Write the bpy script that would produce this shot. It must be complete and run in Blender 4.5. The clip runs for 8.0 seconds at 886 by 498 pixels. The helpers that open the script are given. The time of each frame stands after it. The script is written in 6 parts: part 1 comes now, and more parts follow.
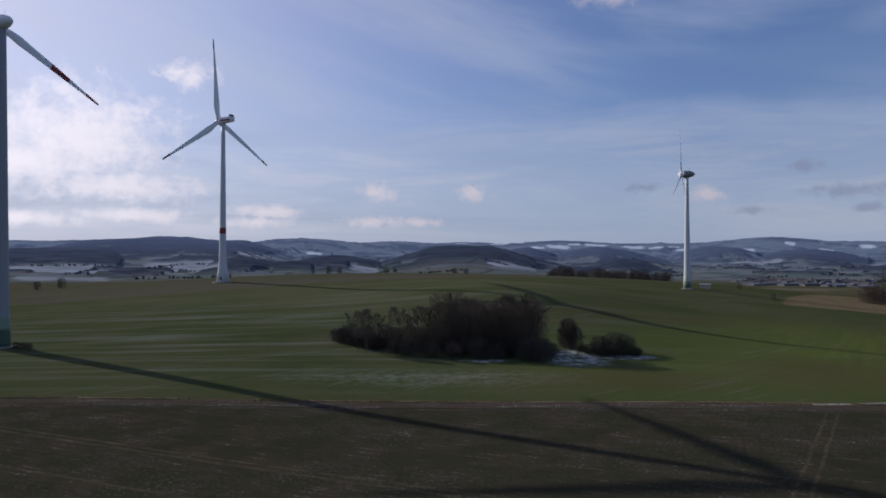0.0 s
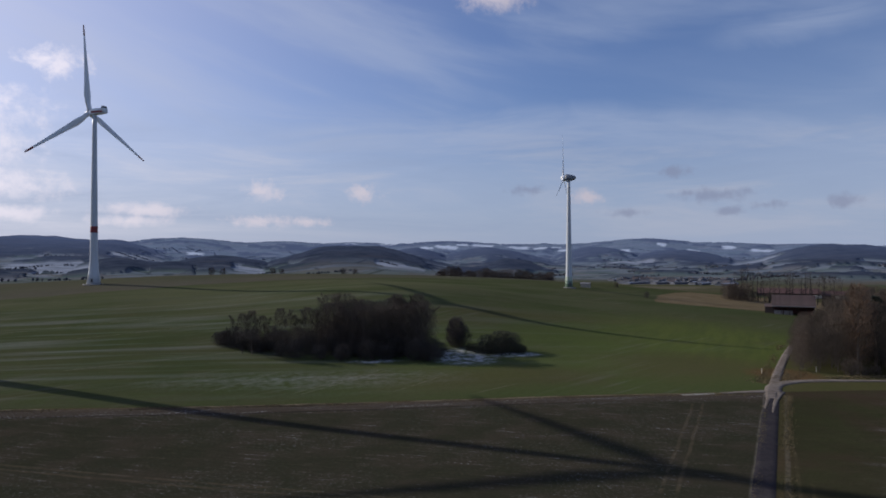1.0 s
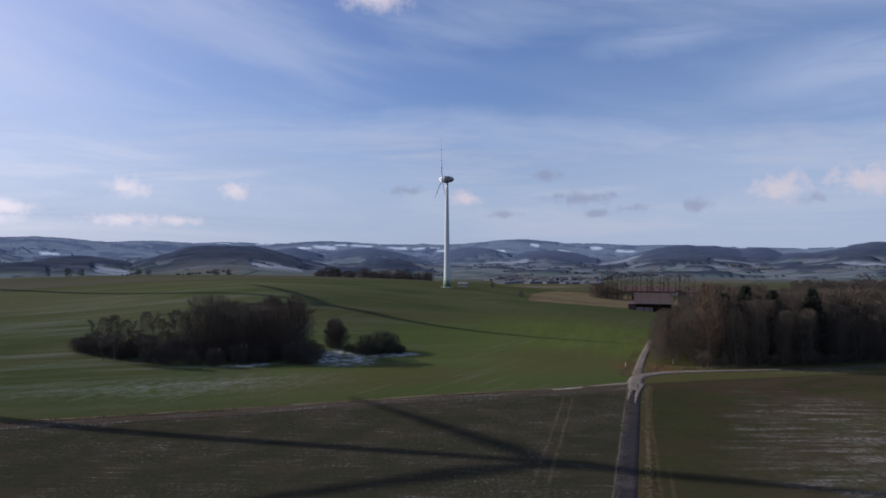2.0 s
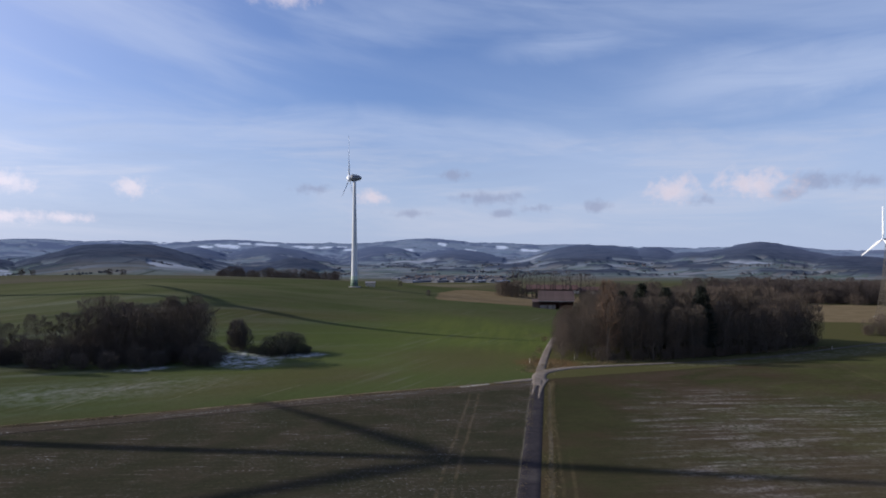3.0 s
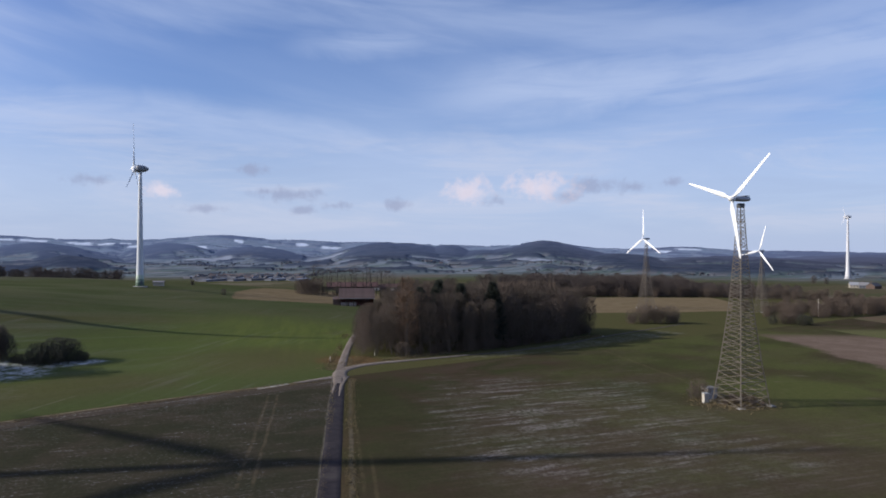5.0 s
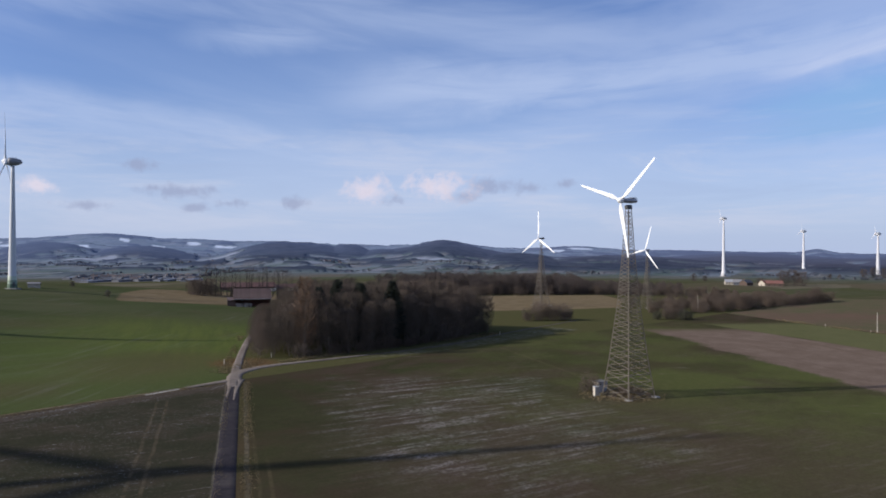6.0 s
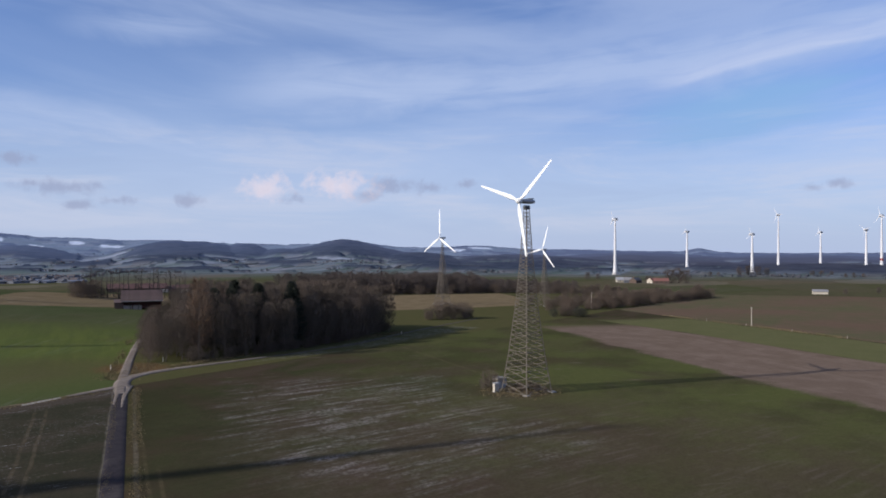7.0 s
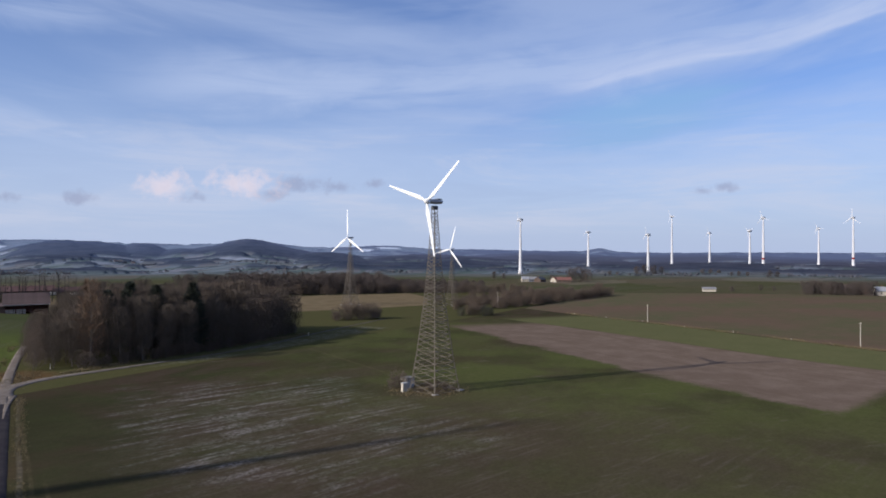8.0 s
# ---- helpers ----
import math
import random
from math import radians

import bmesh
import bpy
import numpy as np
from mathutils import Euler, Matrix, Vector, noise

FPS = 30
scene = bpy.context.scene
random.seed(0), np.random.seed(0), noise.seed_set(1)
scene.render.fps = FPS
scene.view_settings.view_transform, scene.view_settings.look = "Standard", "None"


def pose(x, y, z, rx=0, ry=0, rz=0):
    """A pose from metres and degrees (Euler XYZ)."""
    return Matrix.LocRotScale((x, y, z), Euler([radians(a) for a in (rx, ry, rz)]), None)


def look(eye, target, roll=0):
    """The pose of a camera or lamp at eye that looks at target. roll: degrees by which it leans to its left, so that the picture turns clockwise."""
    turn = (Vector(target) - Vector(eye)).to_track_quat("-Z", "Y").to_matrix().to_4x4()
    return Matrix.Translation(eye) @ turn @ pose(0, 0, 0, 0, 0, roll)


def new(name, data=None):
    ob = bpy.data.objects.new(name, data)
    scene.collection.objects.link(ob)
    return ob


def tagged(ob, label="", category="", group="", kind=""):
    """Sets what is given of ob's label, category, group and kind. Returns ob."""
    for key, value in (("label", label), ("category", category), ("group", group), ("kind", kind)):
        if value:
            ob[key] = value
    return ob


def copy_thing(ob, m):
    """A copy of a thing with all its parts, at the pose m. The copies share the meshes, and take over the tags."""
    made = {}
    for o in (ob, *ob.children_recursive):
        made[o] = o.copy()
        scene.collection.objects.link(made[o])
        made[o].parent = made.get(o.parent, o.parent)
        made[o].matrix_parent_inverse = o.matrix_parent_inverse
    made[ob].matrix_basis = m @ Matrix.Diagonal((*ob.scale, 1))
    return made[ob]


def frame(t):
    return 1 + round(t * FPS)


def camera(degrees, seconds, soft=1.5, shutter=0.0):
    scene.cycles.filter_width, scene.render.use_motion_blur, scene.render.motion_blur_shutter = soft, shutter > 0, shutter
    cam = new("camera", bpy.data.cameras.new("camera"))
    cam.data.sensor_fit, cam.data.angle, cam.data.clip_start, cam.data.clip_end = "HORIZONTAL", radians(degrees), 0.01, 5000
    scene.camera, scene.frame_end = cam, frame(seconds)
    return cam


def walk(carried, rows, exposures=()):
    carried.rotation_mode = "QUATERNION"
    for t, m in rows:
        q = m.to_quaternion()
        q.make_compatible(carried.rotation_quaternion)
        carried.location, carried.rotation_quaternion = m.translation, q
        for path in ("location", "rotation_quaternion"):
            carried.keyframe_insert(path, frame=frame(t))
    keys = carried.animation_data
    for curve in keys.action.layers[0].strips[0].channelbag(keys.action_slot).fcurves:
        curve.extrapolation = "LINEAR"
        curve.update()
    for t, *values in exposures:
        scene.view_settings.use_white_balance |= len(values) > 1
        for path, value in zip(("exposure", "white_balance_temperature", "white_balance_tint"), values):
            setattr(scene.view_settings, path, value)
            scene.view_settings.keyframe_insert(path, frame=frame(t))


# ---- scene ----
# ---- camera ----
cam = camera(64.54, 8.0, 1.8)
PATH = [
    (0, pose(0, 0, 30, 90.51, -0.03, -0.00)),
    (0.5, pose(0, 0, 30, 90.52, -0.00, -3.68)),
    (1, pose(0, 0, 30, 90.54, -0.02, -9.02)),
    (1.5, pose(0, 0, 30, 90.57, -0.04, -14.41)),
    (3, pose(0, 0, 30, 90.50, -0.06, -26.39)),
    (3.5, pose(0, 0, 30, 90.46, -0.10, -30.35)),
    (4, pose(0, 0, 30, 90.42, -0.10, -34.35)),
    (4.5, pose(0, 0, 30, 90.36, -0.10, -38.44)),
    (6, pose(0, 0, 30, 90.27, -0.09, -50.73)),
    (6.5, pose(0, 0, 30, 90.25, -0.05, -54.79)),
    (7, pose(0, 0, 30, 90.23, -0.03, -58.75)),
    (7.5, pose(0, 0, 30, 90.22, 0.00, -62.61)),
    (8, pose(0, 0, 30, 90.23, 0.01, -66.23)),
]
EXPOSURES = [(0, -0.55), (0.6, -0.55), (1.5, -0.36), (3.5, -0.02), (4.5, 0.02), (8, 0.0)]
walk(cam, PATH, EXPOSURES)

# ---- light ----
SUN_AZ, SUN_EL = -55.2, 24.1  # degrees right of +y, degrees up


def bearing(az, d):
    """Plan place at a bearing (degrees to the right of +y) and a distance."""
    a = radians(az)
    return d * math.sin(a), d * math.cos(a)


sun_way = Vector((*bearing(SUN_AZ, math.cos(radians(SUN_EL))), math.sin(radians(SUN_EL))))
sun = new("sun", bpy.data.lights.new("sun", "SUN"))
sun.data.energy, sun.data.angle, sun.data.color = 5.0, radians(0.53), (1.0, 0.93, 0.84)
sun.matrix_world = look(sun_way * 100, (0, 0, 0))


# ---- node helpers ----
class Nodes:
    """Short hand for building a node tree."""

    def __init__(self, tree):
        self.tree = tree

    def node(self, kind, **props):
        n = self.tree.nodes.new(kind)
        for k, v in props.items():
            setattr(n, k, v)
        return n

    def put(self, socket, value):
        if isinstance(value, bpy.types.NodeSocket):
            self.tree.links.new(value, socket)
        elif value is not None:
            if isinstance(value, (tuple, list)) and len(value) == 3 and socket.type == "RGBA":
                value = (*value, 1)
            socket.default_value = value

    def math(self, op, a, b=None, c=None, clamp=False):
        n = self.node("ShaderNodeMath", operation=op, use_clamp=clamp)
        for i, v in enumerate((a, b, c)):
            self.put(n.inputs[i], v)
        return n.outputs[0]

    def vec(self, op, a, b=None, scale=None):
        n = self.node("ShaderNodeVectorMath", operation=op)
        self.put(n.inputs[0], a)
        self.put(n.inputs[1], b)
        if scale is not None:
            self.put(n.inputs[3], scale)
        return n.outputs[1] if op in ("DOT_PRODUCT", "LENGTH", "DISTANCE") else n.outputs[0]

    def mix(self, fac, a, b, blend="MIX"):
        n = self.node("ShaderNodeMix", data_type="RGBA", blend_type=blend)
        self.put(n.inputs[0], fac)
        self.put(n.inputs[6], a)
        self.put(n.inputs[7], b)
        return n.outputs[2]

    def noise(self, vec, scale, detail=4.0, rough=0.55, distort=0.0):
        n = self.node("ShaderNodeTexNoise")
        self.put(n.inputs["Vector"], vec)
        for k, v in (("Scale", scale), ("Detail", detail), ("Roughness", rough), ("Distortion", distort)):
            self.put(n.inputs[k], v)
        return n.outputs[0]

    def voronoi(self, vec, scale, feature="F1", out=0):
        n = self.node("ShaderNodeTexVoronoi", feature=feature)
        self.put(n.inputs["Vector"], vec)
        self.put(n.inputs["Scale"], scale)
        return n.outputs[out]

    def ramp(self, v, lo, hi, a=0.0, b=1.0):
        """Smooth step of v from lo to hi, giving a to b."""
        n = self.node("ShaderNodeMapRange", interpolation_type="SMOOTHSTEP")
        for i, x in enumerate((v, lo, hi, a, b)):
            self.put(n.inputs[i], x)
        return n.outputs[0]

    def mapping(self, vec, loc=(0, 0, 0), rot=(0, 0, 0), scale=(1, 1, 1)):
        n = self.node("ShaderNodeMapping")
        for i, x in enumerate((vec, loc, rot, scale)):
            self.put(n.inputs[i], x)
        return n.outputs[0]


# ---- sky ----
world = bpy.data.worlds.new("sky")
scene.world = world
world.use_nodes = True
W = Nodes(world.node_tree)
world.node_tree.nodes.clear()
sky = W.node("ShaderNodeTexSky", sky_type="NISHITA", sun_disc=False, sun_elevation=radians(SUN_EL), sun_rotation=radians(SUN_AZ),
             altitude=400.0, air_density=1.0, dust_density=1.0, ozone_density=1.5)
way = W.vec("NORMALIZE", W.node("ShaderNodeTexCoord").outputs["Generated"])
split = W.node("ShaderNodeSeparateXYZ")
W.put(split.inputs[0], way)
dx, dy, dz = split.outputs
sky_az = W.math("MULTIPLY", W.math("ARCTAN2", dx, dy), 57.2958)
sky_el = W.math("MULTIPLY", W.math("ARCSINE", dz), 57.2958)
up = W.math("MAXIMUM", dz, 0.0)
# high thin cloud in long, nearly level bands that tilt a little away from one bearing
off = W.math("SUBTRACT", sky_az, 60.0)
bent = W.math("SUBTRACT", sky_el, W.math("MULTIPLY", W.math("MULTIPLY", off, off), 0.0022))
band_at = W.node("ShaderNodeCombineXYZ")
W.put(band_at.inputs[0], sky_az)
W.put(band_at.inputs[1], bent)
puff_at = W.node("ShaderNodeCombineXYZ")
W.put(puff_at.inputs[0], sky_az)
W.put(puff_at.inputs[1], sky_el)
veil = W.noise(W.mapping(band_at.outputs[0], loc=(4.3, 0.9, 0), scale=(0.022, 0.085, 1)), 1.0, 6, 0.52, 0.4)
wisp = W.noise(W.mapping(band_at.outputs[0], loc=(1.7, 5.2, 0), scale=(0.055, 0.34, 1)), 1.0, 5, 0.55, 0.4)
thin = W.math("ADD", W.math("MULTIPLY", veil, 0.68), W.math("MULTIPLY", wisp, 0.32))


def course(points):
    """Smooth line through (bearing, value) points, as a value over the bearing."""
    v = points[0][1]
    for (a0, v0), (a1, v1) in zip(points, points[1:]):
        v = W.math("ADD", v, W.ramp(sky_az, a0, a1, 0.0, v1 - v0))
    return v


def strand(centre, above, below, az0, az1, fade=6.0, shift=0.0, warp=1.6):
    """A drawn-out sheet of thin cloud along a line of bearings and heights, with fibres that follow it."""
    d = W.math("SUBTRACT", sky_el, course(centre))
    at = W.node("ShaderNodeCombineXYZ")
    W.put(at.inputs[0], sky_az)
    W.put(at.inputs[1], d)
    fibre = W.noise(W.mapping(at.outputs[0], loc=(shift, shift * 2, 0), scale=(0.075, 0.62, 1)), 1.0, 7, 0.62, 0.6)
    loose = W.noise(W.mapping(at.outputs[0], loc=(shift * 3, shift, 0), scale=(0.13, 0.22, 1)), 1.0, 5, 0.55, 0.8)
    d = W.math("ADD", d, W.math("MULTIPLY", W.math("SUBTRACT", loose, 0.5), warp * 2.0))
    body = W.math("MULTIPLY", W.ramp(d, above, 0.0), W.ramp(d, -below, 0.0))
    body = W.math("MULTIPLY", body, W.math("MULTIPLY", W.ramp(sky_az, az0 - fade, az0 + fade), W.ramp(sky_az, az1 + fade, az1 - fade)))
    return W.math("MULTIPLY", body, W.ramp(fibre, 0.25, 0.62, 0.45, 1.0))


# pale air up to a ragged height, then the separate sheets above it
low = W.ramp(W.math("ADD", sky_el, W.math("MULTIPLY", W.math("SUBTRACT", thin, 0.5), -16.0)), 14.5, 4.0, 0.0, 0.8)
streaky = W.ramp(thin, 0.40, 0.62, 0.0, 0.68)
cirrus = W.math("MAXIMUM", low, streaky)
gap = W.vec("LENGTH", W.vec("MULTIPLY", W.vec("SUBTRACT", band_at.outputs[0], (82.0, 9.4, 0)), (1 / 8.0, 1 / 2.6, 0)))
gap = W.ramp(W.math("ADD", gap, W.math("MULTIPLY", W.math("SUBTRACT", wisp, 0.5), 2.2)), 1.35, 0.3, 0.0, 0.9)
lens = W.vec("LENGTH", W.vec("MULTIPLY", W.vec("SUBTRACT", puff_at.outputs[0], (50.0, 10.6, 0)), (1 / 8.0, 1 / 1.3, 0)))
lens = W.ramp(W.math("ADD", lens, W.math("MULTIPLY", W.math("SUBTRACT", wisp, 0.5), 1.8)), 1.3, 0.3, 0.0, 0.75)
clear = W.vec("LENGTH", W.vec("MULTIPLY", W.vec("SUBTRACT", puff_at.outputs[0], (24.0, 14.2, 0)), (1 / 17.0, 1 / 2.6, 0)))
clear = W.ramp(W.math("ADD", clear, W.math("MULTIPLY", W.math("SUBTRACT", thin, 0.5), 2.4)), 1.4, 0.3, 0.0, 0.8)
cirrus = W.math("MULTIPLY", cirrus, W.math("SUBTRACT", 1.0, W.math("MAXIMUM", gap, W.math("MAXIMUM", lens, clear))))
sheets = strand([(38, 12.4), (52, 12.9), (64, 13.4), (76, 13.9), (88, 15.4), (104, 17.8)], 4.6, 3.2, 43, 106, 6.0, 0.0)
edge_sheet = strand([(72, 12.4), (88, 14.6), (104, 17.0)], 1.9, 0.45, 76, 104, 3.0, 4.2, 0.35)
sheets = W.math("MAXIMUM", sheets, edge_sheet)
sheets = W.math("MAXIMUM", sheets, W.math("MULTIPLY", strand([(-12, 8.6), (5, 9.6), (20, 10.6), (32, 9.6), (42, 7.9), (52, 6.0)], 2.0, 4.0, -6, 50, 6.0, 9.1, 0.8), 0.9))
sheets = W.math("MAXIMUM", sheets, W.math("MULTIPLY", strand([(24, 16.2), (36, 16.6), (50, 17.6)], 1.7, 1.5, 32, 41, 4.0, 13.7, 1.2), 0.7))
sheets = W.math("MAXIMUM", sheets, W.math("MULTIPLY", strand([(-20, 7.6), (0, 8.5), (20, 8.9)], 0.9, 1.1, -10, 12, 5.0, 21.3, 0.7), 0.8))
sheets = W.math("MAXIMUM", sheets, W.math("MULTIPLY", strand([(60, 8.2), (75, 7.2), (100, 8.6)], 1.6, 1.4, 62, 104, 6.0, 27.9, 1.0), 0.75))
cirrus = W.math("MAXIMUM", cirrus, W.math("MULTIPLY", sheets, 0.95))
# the haze low down, and the glare towards the sun
haze = W.math("POWER", W.math("SUBTRACT", 1.0, W.math("MINIMUM", W.math("ABSOLUTE", dz), 1.0)), 9.0)
toward = W.math("MAXIMUM", W.vec("DOT_PRODUCT", way, tuple(sun_way)), 0.0)
glare = W.math("POWER", toward, 3.6)
air = W.mix(1.0, sky.outputs[0], (0.75, 0.93, 1.39), "MULTIPLY")
air = W.mix(W.math("MULTIPLY", gap, 0.75), air, (2.5, 4.7, 7.8))
air = W.mix(W.math("MULTIPLY", haze, 0.85), air, (4.0, 4.65, 6.5))
sheet = W.math("MULTIPLY", W.math("MULTIPLY", W.ramp(W.math("ABSOLUTE", W.math("SUBTRACT", sky_az, 46.0)), 27.0, 4.0), W.ramp(sky_el, 34.0, 12.0)), W.ramp(veil, 0.25, 0.6, 0.5, 1.0))
air = W.mix(W.math("MULTIPLY", sheet, 0.17), air, (6.0, 7.3, 10.0))
air = W.mix(W.math("MULTIPLY", cirrus, 0.70), air, (5.0, 6.0, 8.4))
air = W.mix(W.math("MULTIPLY", edge_sheet, 0.4), air, (6.2, 6.8, 8.8))
air = W.mix(W.math("MULTIPLY", glare, 0.62), air, (12.6, 12.0, 13.8))
murk = W.noise(W.mapping(puff_at.outputs[0], loc=(7.1, 2.3, 0), scale=(0.05, 0.36, 1)), 1.0, 8, 0.64, 0.5)
lower = W.math("MULTIPLY", W.ramp(sky_el, 13.0, 6.0), W.ramp(sky_el, 0.3, 2.5))
air = W.mix(W.math("MULTIPLY", W.math("MULTIPLY", W.ramp(murk, 0.46, 0.68), lower), 0.5), air, W.mix(glare, (6.0, 6.4, 7.9), (16.0, 15.2, 16.6)))
air = W.mix(W.math("MULTIPLY", W.math("MULTIPLY", W.ramp(murk, 0.50, 0.32), lower), 0.28), air, (3.7, 4.7, 7.0))
# small cumulus low over the hills: bearing, height, half-width, half-height in degrees
ragged = W.noise(puff_at.outputs[0], 0.9, 6, 0.62)
fluff = W.noise(W.vec("ADD", puff_at.outputs[0], (31.0, 17.0, 0.0)), 0.42, 6, 0.65, 0.5)


def puffs(spots):
    total = None
    for az, el, w, h in spots:
        d = W.vec("MULTIPLY", W.vec("SUBTRACT", puff_at.outputs[0], (az, el, 0)), (1 / w, 1 / h, 0))
        k = W.math("ADD", W.vec("LENGTH", d), W.math("MULTIPLY", W.math("SUBTRACT", W.math("ADD", ragged, fluff), 1.0), 2.4 if w < 3 else 1.7))
        m = W.ramp(k, 1.3, 0.0)
        total = m if total is None else W.math("MAXIMUM", total, m)
    return total


white_puffs = puffs([(-27.5, 9.0, 6.5, 3.6), (-31, 6.5, 5, 2.2), (-14, 3.4, 3.2, 0.6), (-5.4, 5.0, 1.5, 0.75), (2.7, 5.0, 1.5, 0.7), (-5.5, 2.7, 2.6, 0.5), (-20, 13.5, 2.2, 1.0), (-24, 3.0, 4.0, 0.6), (-31, 2.6, 4.0, 0.6),
                     (13, 20.5, 3.4, 1.2), (-25, 5.0, 6.0, 1.2), (-15, 2.6, 3.0, 0.5), (-1.8, 2.7, 1.5, 0.4), (20.7, 4.7, 1.4, 0.6), (44.6, 5.0, 1.8, 1.1), (50.6, 5.3, 2.6, 1.1)])
grey_puffs = puffs([(54.4, 5.4, 2.0, 0.7), (57.5, 5.2, 1.3, 0.6), (30, 4.6, 2.6, 0.6), (23.8, 3.4, 1.8, 0.4), (27.3, 6.5, 1.6, 0.4), (38.8, 3.9, 1.3, 0.5), (16, 5.3, 1.6, 0.4),
                    (34, 3.8, 1.2, 0.35), (60.6, 5.5, 1.0, 0.4), (31.2, 3.4, 0.9, 0.4), (28.5, 4.8, 0.9, 0.4), (46.6, 4.2, 1.0, 0.5), (52.4, 4.6, 1.4, 0.5), (86.5, 4.7, 0.8, 0.4), (88.3, 4.9, 0.9, 0.35)])
air = W.mix(W.math("MULTIPLY", grey_puffs, 0.62), air, (3.1, 3.5, 5.2))
air = W.mix(W.math("MULTIPLY", white_puffs, 0.8), air, W.mix(glare, W.mix(ragged, (6.3, 5.8, 6.9), (9.4, 8.5, 9.3)), (18.0, 17.2, 19.0)))
air = W.mix(W.ramp(dz, -0.06, -0.01, 1.0, 0.0), air, (0.9, 1.0, 0.9))
background = W.node("ShaderNodeBackground")
W.put(background.inputs[0], air)
background.inputs[1].default_value = 0.1
W.tree.links.new(background.outputs[0], W.node("ShaderNodeOutputWorld").inputs[0])

# ---- materials ----


def material(name, rough=0.8, metal=0.0, spec=0.5):
    m = bpy.data.materials.new(name)
    m.use_nodes = True
    n = Nodes(m.node_tree)
    b = m.node_tree.nodes["Principled BSDF"]
    b.inputs["Roughness"].default_value = rough
    b.inputs["Metallic"].default_value = metal
    b.inputs["Specular IOR Level"].default_value = spec
    return m, n, b


def bump(n, b, height, strength, distance):
    k = n.node("ShaderNodeBump")
    n.put(k.inputs["Height"], height)
    k.inputs["Strength"].default_value = strength
    k.inputs["Distance"].default_value = distance
    n.put(b.inputs["Normal"], k.outputs[0])


def worn(name, colour, rough=0.6, metal=0.0, scale=2.0, vary=0.15, grime=(0.1, 0.09, 0.07), dirt=0.15, relief=0.0):
    """A painted or plain surface with grain, stains and a difference from piece to piece."""
    m, n, b = material(name, rough, metal)
    p = n.node("ShaderNodeTexCoord").outputs["Object"]
    big = n.noise(p, scale * 0.3, 5)
    small = n.noise(p, scale * 6, 3)
    each = n.node("ShaderNodeObjectInfo").outputs["Random"]
    v = n.math("ADD", n.math("MULTIPLY", n.math("SUBTRACT", big, 0.5), vary), n.math("MULTIPLY", n.math("SUBTRACT", small, 0.5), vary))
    v = n.math("ADD", v, n.math("MULTIPLY", n.math("SUBTRACT", each, 0.5), vary * 0.7))
    c = n.mix(1.0, colour, n.math("ADD", v, 1.0), "MULTIPLY")
    c = n.mix(n.math("MULTIPLY", n.ramp(big, 0.5, 0.8), dirt), c, grime)
    n.put(b.inputs["Base Color"], c)
    n.put(b.inputs["Roughness"], n.math("ADD", rough, n.math("MULTIPLY", n.math("SUBTRACT", small, 0.5), 0.2), clamp=True))
    if relief:
        bump(n, b, small, 0.4, relief)
    return m


# ---- mesh helpers ----


def mesh_of(name, bm, mat):
    me = bpy.data.meshes.new(name)
    bm.normal_update()
    bm.to_mesh(me)
    bm.free()
    if mat:
        me.materials.append(mat)
    return me


def part(name, bm, mat, parent=None, label="", m=None):
    """One mesh object out of a bmesh (or a ready mesh), under a thing or a part."""
    ob = new(name, bm if isinstance(bm, bpy.types.Mesh) else mesh_of(name, bm, mat))
    if parent:
        ob.parent = parent
    if m is not None:
        ob.matrix_basis = m
    return tagged(ob, label)


def smooth(ob):
    for f in ob.data.polygons:
        f.use_smooth = True
    return ob


def thing(name, m, label, category, group="", kind=""):
    ob = new(name)
    ob.empty_display_size = 0.5
    ob.matrix_basis = m
    return tagged(ob, label, category, group, kind)


def box(bm, size, centre=(0, 0, 0), bevel=0.0, rot=None):
    k = Matrix.Translation(centre) @ (rot or Matrix()) @ Matrix.Diagonal((*size, 1))
    made = bmesh.ops.create_cube(bm, size=1.0, matrix=k)
    if bevel:
        es = list({e for v in made["verts"] for e in v.link_edges})
        bmesh.ops.bevel(bm, geom=es, offset=bevel, segments=2, affect="EDGES", profile=0.6)


def rings(bm, loops, caps=True):
    """Skin a row of closed loops of points."""
    rows = [[bm.verts.new(p) for p in loop] for loop in loops]
    for a, b in zip(rows, rows[1:]):
        for i in range(len(a)):
            j = (i + 1) % len(a)
            bm.faces.new((a[i], a[j], b[j], b[i]))
    if caps:
        bm.faces.new(rows[0][::-1])
        bm.faces.new(rows[-1])


def lathe(bm, profile, n=24, axis="z"):
    """Turn (radius, height) pairs round an axis."""
    loops = []
    for r, h in profile:
        ring = []
        for i in range(n):
            a = 2 * math.pi * i / n
            x, y = r * math.cos(a), r * math.sin(a)
            ring.append((x, y, h) if axis == "z" else (x, -h, y))
        loops.append(ring)
    rings(bm, loops)
    bmesh.ops.recalc_face_normals(bm, faces=bm.faces[:])


def rod(bm, a, b, ra, rb=None, n=4):
    """A tapered bar from a to b."""
    a, b = Vector(a), Vector(b)
    rb = ra if rb is None else rb
    w = (b - a).normalized()
    u = w.orthogonal().normalized()
    v = w.cross(u)
    rings(bm, [[p + (u * math.cos(t) + v * math.sin(t)) * r for t in (2 * math.pi * (i + 0.5) / n for i in range(n))] for p, r in ((a, ra), (b, rb))])


